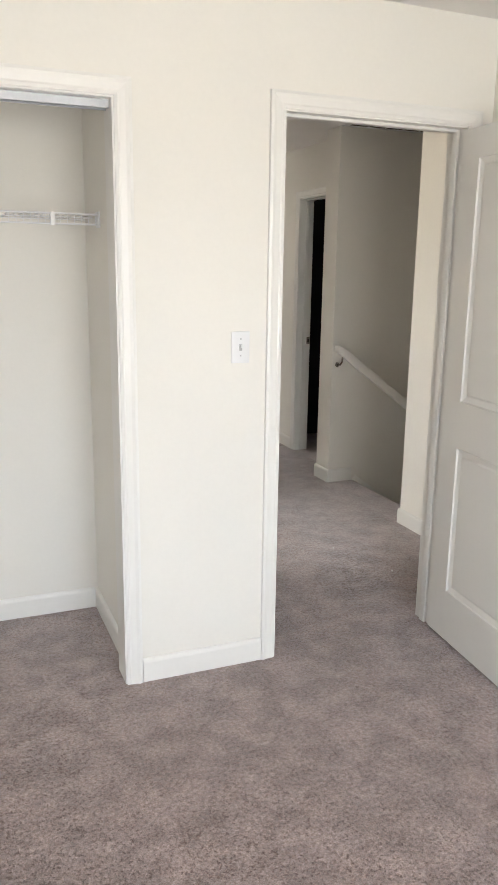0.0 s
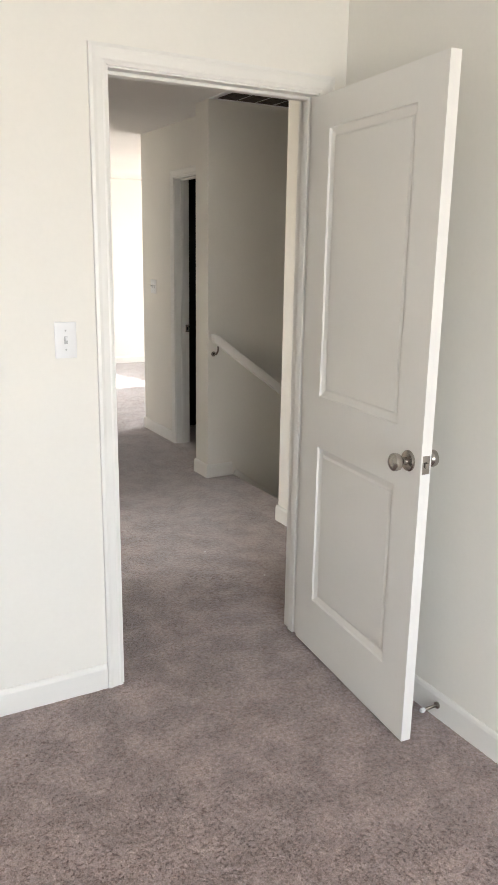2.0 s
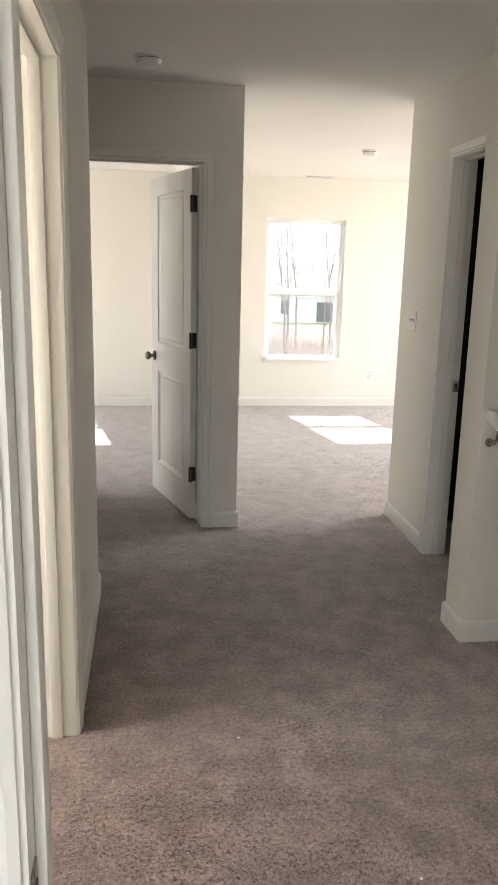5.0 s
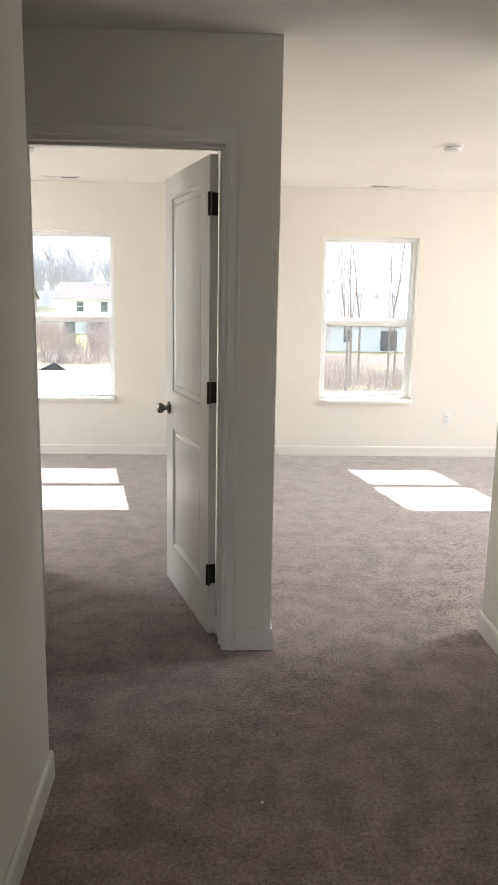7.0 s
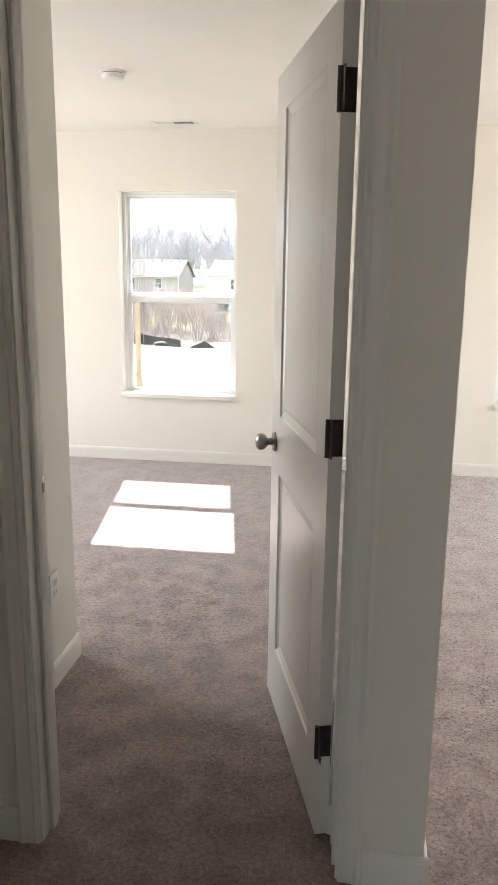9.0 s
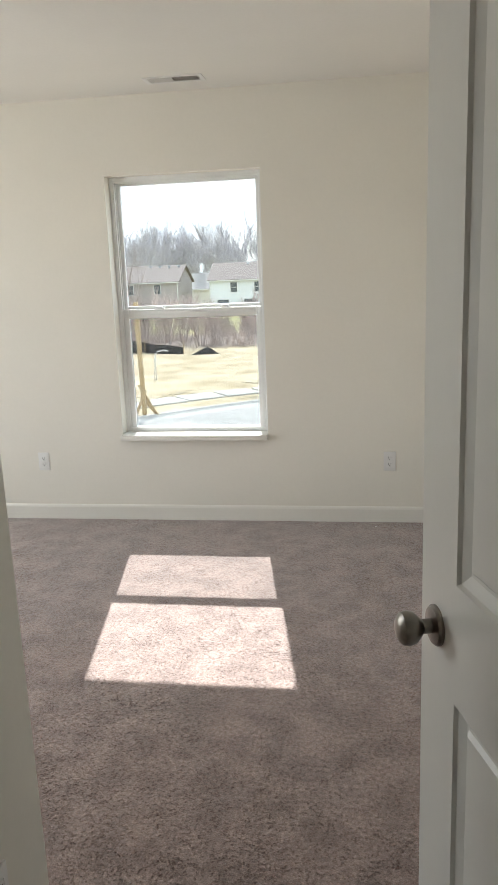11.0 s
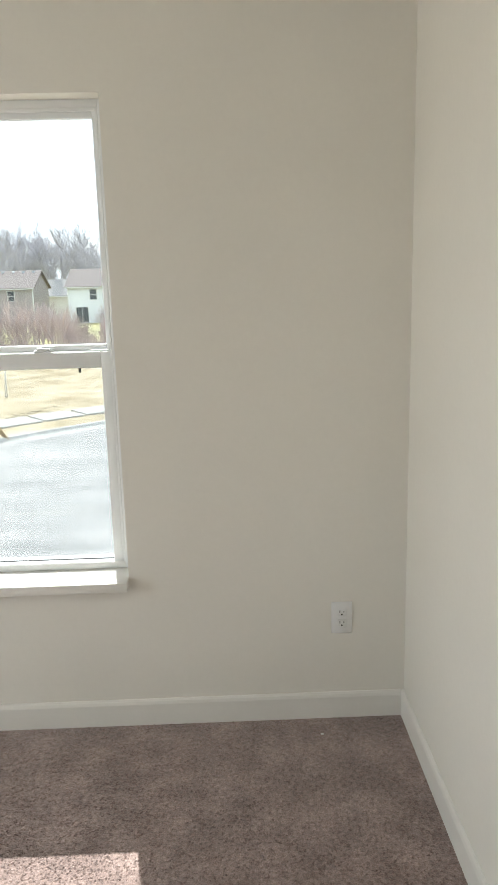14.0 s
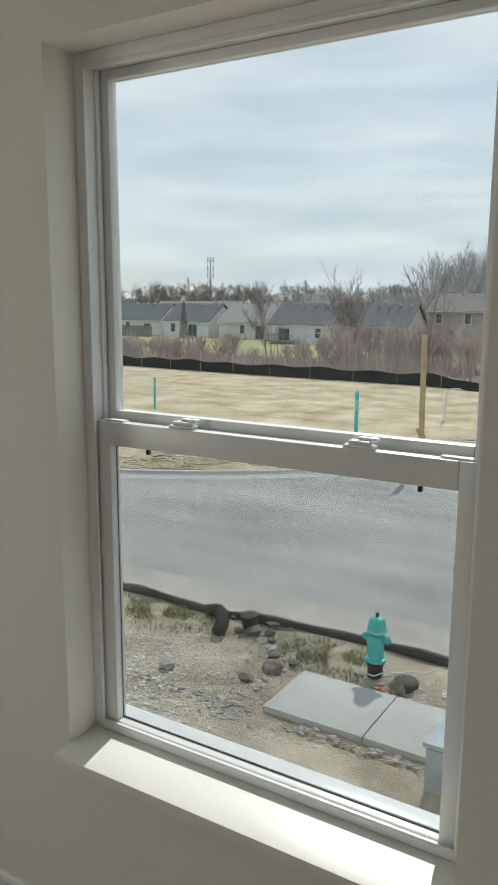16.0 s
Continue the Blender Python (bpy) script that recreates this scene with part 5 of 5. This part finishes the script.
def house(x0, y0, w, d, eave, ridge, siding, roofing, windows, doors=(), label="", vents=4):
    e = thing("house", (x0, y0, GZ), label, "house", "houses across the field")
    bm = bmesh.new()
    P = [bm.verts.new(c) for c in ((0, 0, -0.2), (w, 0, -0.2), (w, d, -0.2), (0, d, -0.2), (0, 0, eave), (w, 0, eave), (w, d, eave), (0, d, eave), (0, d / 2, ridge), (w, d / 2, ridge))]
    for q in ((0, 1, 5, 4), (1, 2, 6, 9, 5), (2, 3, 7, 6), (3, 0, 4, 8, 7), (4, 5, 9, 8), (6, 7, 8, 9)):
        bm.faces.new([P[i] for i in q])
    part("wall", bm, siding, e, smooth=0)
    s_ = (ridge - eave) / (d / 2)
    o = 0.35
    bm = bmesh.new()
    top = [(-o, -o, eave - s_ * o), (-o, d / 2, ridge), (-o, d + o, eave - s_ * o)]
    ring = [[bm.verts.new((x, y, z + dz)) for y, z, dz in ((top[0][1], top[0][2], 0.03), (top[1][1], top[1][2], 0.03), (top[2][1], top[2][2], 0.03), (top[2][1], top[2][2], 0.19), (top[1][1], top[1][2], 0.21), (top[0][1], top[0][2], 0.19))] for x in (-o, w + o)]
    for k in range(6):
        bm.faces.new((ring[0][k], ring[0][(k + 1) % 6], ring[1][(k + 1) % 6], ring[1][k]))
    for r_ in ring:
        bm.faces.new((r_[0], r_[1], r_[4], r_[5]))
        bm.faces.new((r_[1], r_[2], r_[3], r_[4]))
    bmesh.ops.recalc_face_normals(bm, faces=bm.faces)
    roof = part("roof", bm, roofing, e, smooth=0)
    for k in range(vents):
        x = w * (0.42 + 0.5 * k / max(1, vents - 1))
        part("roof_vent", boxes((x - 0.16, d / 2 - 0.7, ridge - 0.2, x + 0.16, d / 2 - 0.42, ridge + 0.14), bevel=0.03), STEEL, roof)
    part("gutter", boxes((-o, -o - 0.1, eave - s_ * o, w + o, -o, eave - s_ * o + 0.12)), WHITE_TRIM, e, smooth=0)
    for x in (0.0, w):
        part("corner_board", boxes((x - 0.06, -0.03, -0.1, x + 0.06, 0.06, eave - 0.02)), WHITE_TRIM, e, smooth=0)
    for x, z, ww, hh in windows:
        house_window(e, x, z, ww, hh, 0.0)
    for x, ww in doors:
        fr = part("patio_door", ring_frame(x - ww / 2, x + ww / 2, 0.0, 2.1, 0.09, 0.09, 0.09, -0.05, 0.02, 0), WHITE_TRIM, e, smooth=0)
        for k in (0, 1):
            part("pane", boxes((x - ww / 2 + 0.08 + k * (ww / 2 - 0.06), -0.015, 0.09, x - 0.03 + k * (ww / 2 - 0.05), 0.015, 2.02)), DARK_GLASS, fr, smooth=0)
    return e


W1 = (0.95, 1.35)
house(-89.0, 112.5, 9.0, 8.0, 2.6, 5.2, SIDING_WHITE, ROOF_DARK, [(2.2, 0.8, *W1), (6.5, 1.0, 1.6, 1.0)], label="single-storey white house with a dark grey gable roof")
house(-76.4, 109.5, 8.6, 8.2, 2.6, 5.2, SIDING_WHITE, ROOF_DARK, [(1.7, 0.8, *W1)], [(5.6, 1.8)], "single-storey white house with grey roof and patio door")
house(-65.3, 109.0, 11.0, 8.4, 2.6, 5.2, SIDING_CREAM, ROOF_LIGHT, [(4.2, 0.8, *W1)], [(7.4, 1.8)], "single-storey cream house with a pale shingle roof")
house(-51.3, 100.5, 9.2, 8.0, 2.6, 5.3, SIDING_WHITE, ROOF_DARK, [(7.3, 0.8, *W1)], [(2.2, 1.9)], "single-storey white house with a grey roof and deck")
house(-40.6, 101.0, 8.6, 8.0, 2.6, 5.3, SIDING_GREY, ROOF_DARK, [(5.2, 0.7, *W1)], [(2.2, 1.9)], "single-storey grey house with a dark shingle roof")
house(-31.5, 108.0, 8.0, 9.0, 4.6, 6.7, SIDING_TAN, ROOF_BROWN, [(5.2, 2.9, 1.0, 1.4), (1.4, 2.9, 1.0, 1.4), (3.0, 0.8, 1.0, 1.4)], label="two-storey tan house with a brown shingle roof")
house(-18.8, 107.0, 11.0, 9.0, 4.6, 6.7, SIDING_WHITE, ROOF_BROWN, [(3.2, 2.9, 1.0, 1.4), (6.4, 2.9, 1.0, 1.4), (5.3, 0.7, 1.7, 1.4)], [(1.7, 1.7)], "two-storey white house with a brown shingle roof")
house(-25.5, 124.0, 8.5, 8.0, 3.4, 5.6, SIDING_CREAM, ROOF_LIGHT, [(6.5, 1.6, 1.0, 1.3)], label="cream house with a pale roof behind the others", vents=0)
house(12.0, 76.0, 11.0, 9.0, 2.7, 5.4, SIDING_WHITE, ROOF_LIGHT, [(3.0, 0.8, *W1)], [(7.0, 1.8)], "single-storey white house with a pale roof behind saplings")
house(-2.5, 104.0, 10.0, 9.0, 2.7, 5.4, SIDING_GREY, ROOF_LIGHT, [(3.0, 0.8, *W1)], label="single-storey grey house with a pale roof")
house(24.5, 80.0, 10.0, 9.0, 2.7, 5.4, SIDING_CREAM, ROOF_DARK, [(3.0, 0.8, *W1)], label="single-storey cream house with a grey roof")
for k, (x, y, r_) in enumerate(((-112, 150, ROOF_LIGHT), (-98, 146, ROOF_LIGHT), (-84, 152, ROOF_BROWN), (-72, 148, ROOF_LIGHT), (-57, 146, ROOF_LIGHT), (-125, 130, ROOF_DARK), (-104, 118, ROOF_DARK))):
    house(x, y, 11.0, 9.0, 2.9, 6.0, SIDING_CREAM, r_, [], label="far house with a shingle gable roof", vents=4)

deck = thing("deck", (-50.9, 98.6, GZ), "low grey wooden deck with railing behind a house", "deck")
part("deck_boards", boxes((0, 0, 0.25, 4.2, 1.9, 0.35)), GREYWOOD, deck, smooth=0)
part("deck_rail", boxes((0, 0, 1.15, 4.2, 0.08, 1.25), (0, 0, 0.45, 4.2, 0.06, 0.52)), GREYWOOD, deck, smooth=0)
for k in range(15):
    part("baluster", boxes((0.3 * k - 0.03, 0.01, 0.0 if k % 5 == 0 else 0.35, 0.3 * k + 0.03, 0.07, 1.15)), GREYWOOD, deck, smooth=0)
yard_fence = thing("wooden_fence", (-87.0, 104.0, GZ), "grey weathered wooden privacy fence beside a house", "fence")
for k in range(44):
    part("fence_board", boxes((0.24 * k, 0.10 * k / 2, 0.0, 0.24 * k + 0.225, 0.10 * k / 2 + 0.03, 1.75 + 0.02 * (k % 3))), GREYWOOD, yard_fence, smooth=0)

tower = thing("cell_tower", (-149.5, 230.0, GZ), "distant grey cell tower with antenna platforms", "tower")
part("mast", tube(bmesh.new(), [(0, 0, 0), (0, 0, 21.5)], [0.55, 0.25], 8), STEEL, tower)
for z in (15.5, 18.0, 20.8):
    pl = part("platform", boxes((-1.0, -1.0, z, 1.0, 1.0, z + 0.15)), STEEL, tower, smooth=0)
    for a in range(6):
        m = Matrix.Rotation(a * 1.047, 4, "Z")
        bm = bmesh.new()
        box(bm, 1.0, -0.2, z - 0.8, 1.25, 0.2, z + 1.1, 0, m)
        part("antenna", bm, WHITE_TRIM, pl, smooth=0)


# the plot falls gently away from the house
fall = Matrix.Translation((0, 8.5, 1.5)) @ Matrix.Rotation(radians(-0.65), 4, "X") @ Matrix.Translation((0, -8.5, -1.5))
for ob in list(bpy.data.objects):
    if ob not in indoors and ob.parent is None:
        ob.matrix_basis = fall @ ob.matrix_basis


# ---- carpet pile, laid last ----
def pile(name, areas, seed):
    """Leaning tufts over the carpet where the walk passes near: (x0, y0, x1, y1, tufts a square metre, size)."""
    g = np.random.default_rng(seed)
    allv, n = [], 0
    for x0, y0, x1, y1, per, size in areas:
        k = int((x1 - x0) * (y1 - y0) * per)
        x, y = g.uniform(x0, x1, k), g.uniform(y0, y1, k)
        nap = 0.6 * np.sin(x * 5.1 + 1.3 * np.sin(y * 4.3)) + 0.6 * np.sin(y * 6.7 + 1.7 * np.sin(x * 3.7 + 1.0)) + 0.35 * np.sin(x * 17.0 + y * 13.0 + 2 * np.sin(y * 9.0))
        a = 1.2 * nap + g.normal(0, 0.9, k)
        lean = np.abs(g.normal(0.0021, 0.0012, k)) * size
        h = g.uniform(0.0008, 0.0022, k) * (0.8 + 0.2 * size)
        w = g.uniform(0.0048, 0.0078, k) * size
        t0 = g.uniform(0, 6.283, k)
        v = np.zeros((k, 4, 3))
        for c in range(3):
            v[:, c, 0], v[:, c, 1], v[:, c, 2] = x + w * np.cos(t0 + c * 2.0944), y + w * np.sin(t0 + c * 2.0944), -0.001
        v[:, 3, 0], v[:, 3, 1], v[:, 3, 2] = x + lean * np.cos(a), y + lean * np.sin(a), h
        allv.append(v.reshape(-1, 3))
        n += k
    co = np.concatenate(allv)
    b0 = (np.arange(n) * 4)[:, None]
    tri = np.concatenate([b0 + np.array([[0, 1, 3]]), b0 + np.array([[1, 2, 3]]), b0 + np.array([[2, 0, 3]])], axis=1).reshape(-1)
    me_ = bpy.data.meshes.new(name)
    me_.vertices.add(len(co))
    me_.vertices.foreach_set("co", co.astype(np.float32).reshape(-1))
    me_.loops.add(len(tri))
    me_.loops.foreach_set("vertex_index", tri.astype(np.int32))
    me_.polygons.add(n * 3)
    me_.polygons.foreach_set("loop_start", (np.arange(n * 3) * 3).astype(np.int32))
    me_.update(calc_edges=True)
    me_.materials.append(FIBRE)
    return tagged(new(name, me_), "taupe brown cut-pile carpet tufts", "carpet", kind="stuff")


pile("carpet_pile", [
    (-0.2, 0.35, 2.5, 2.045, 15000, 1.0), (0.2, 2.045, 1.04, 2.765, 12000, 1.0), (1.62, 2.045, 2.39, 2.16, 15000, 1.0),
    (1.50, 2.16, 3.02, 5.78, 15000, 1.0), (3.03, 3.30, 3.24, 4.26, 12000, 1.0), (3.02, 4.46, 3.24, 5.9, 12000, 1.0), (1.27, 5.78, 2.03, 5.895, 15000, 1.0),
    (1.0, 5.895, 2.02, 6.75, 15000, 1.0), (-0.4, 6.75, 2.02, 9.83, 13000, 1.0), (2.26, 5.78, 4.7, 7.2, 9000, 1.2), (2.26, 7.2, 4.9, 9.83, 6000, 1.4), (0.6, 4.9, 1.5, 5.77, 12000, 1.0), (1.3, 2.96, 1.5, 3.73, 12000, 1.0), (-1.4, 6.76, -0.4, 9.83, 5000, 1.4),
], 11)

for x, y in ((2.42, 3.02), (2.86, 4.52), (2.02, 3.66), (1.72, 9.72), (2.55, 2.62), (2.15, 4.75)):
    bm = rock(rng, 0.006, 0.5)
    tagged(part("lint", bm, PLASTIC, at=pose(x, y, 0.0095, 0, 0, rng.uniform(0, 360)), smooth=0), "tiny white scrap lying on the carpet", "scrap", "scraps on the carpet")
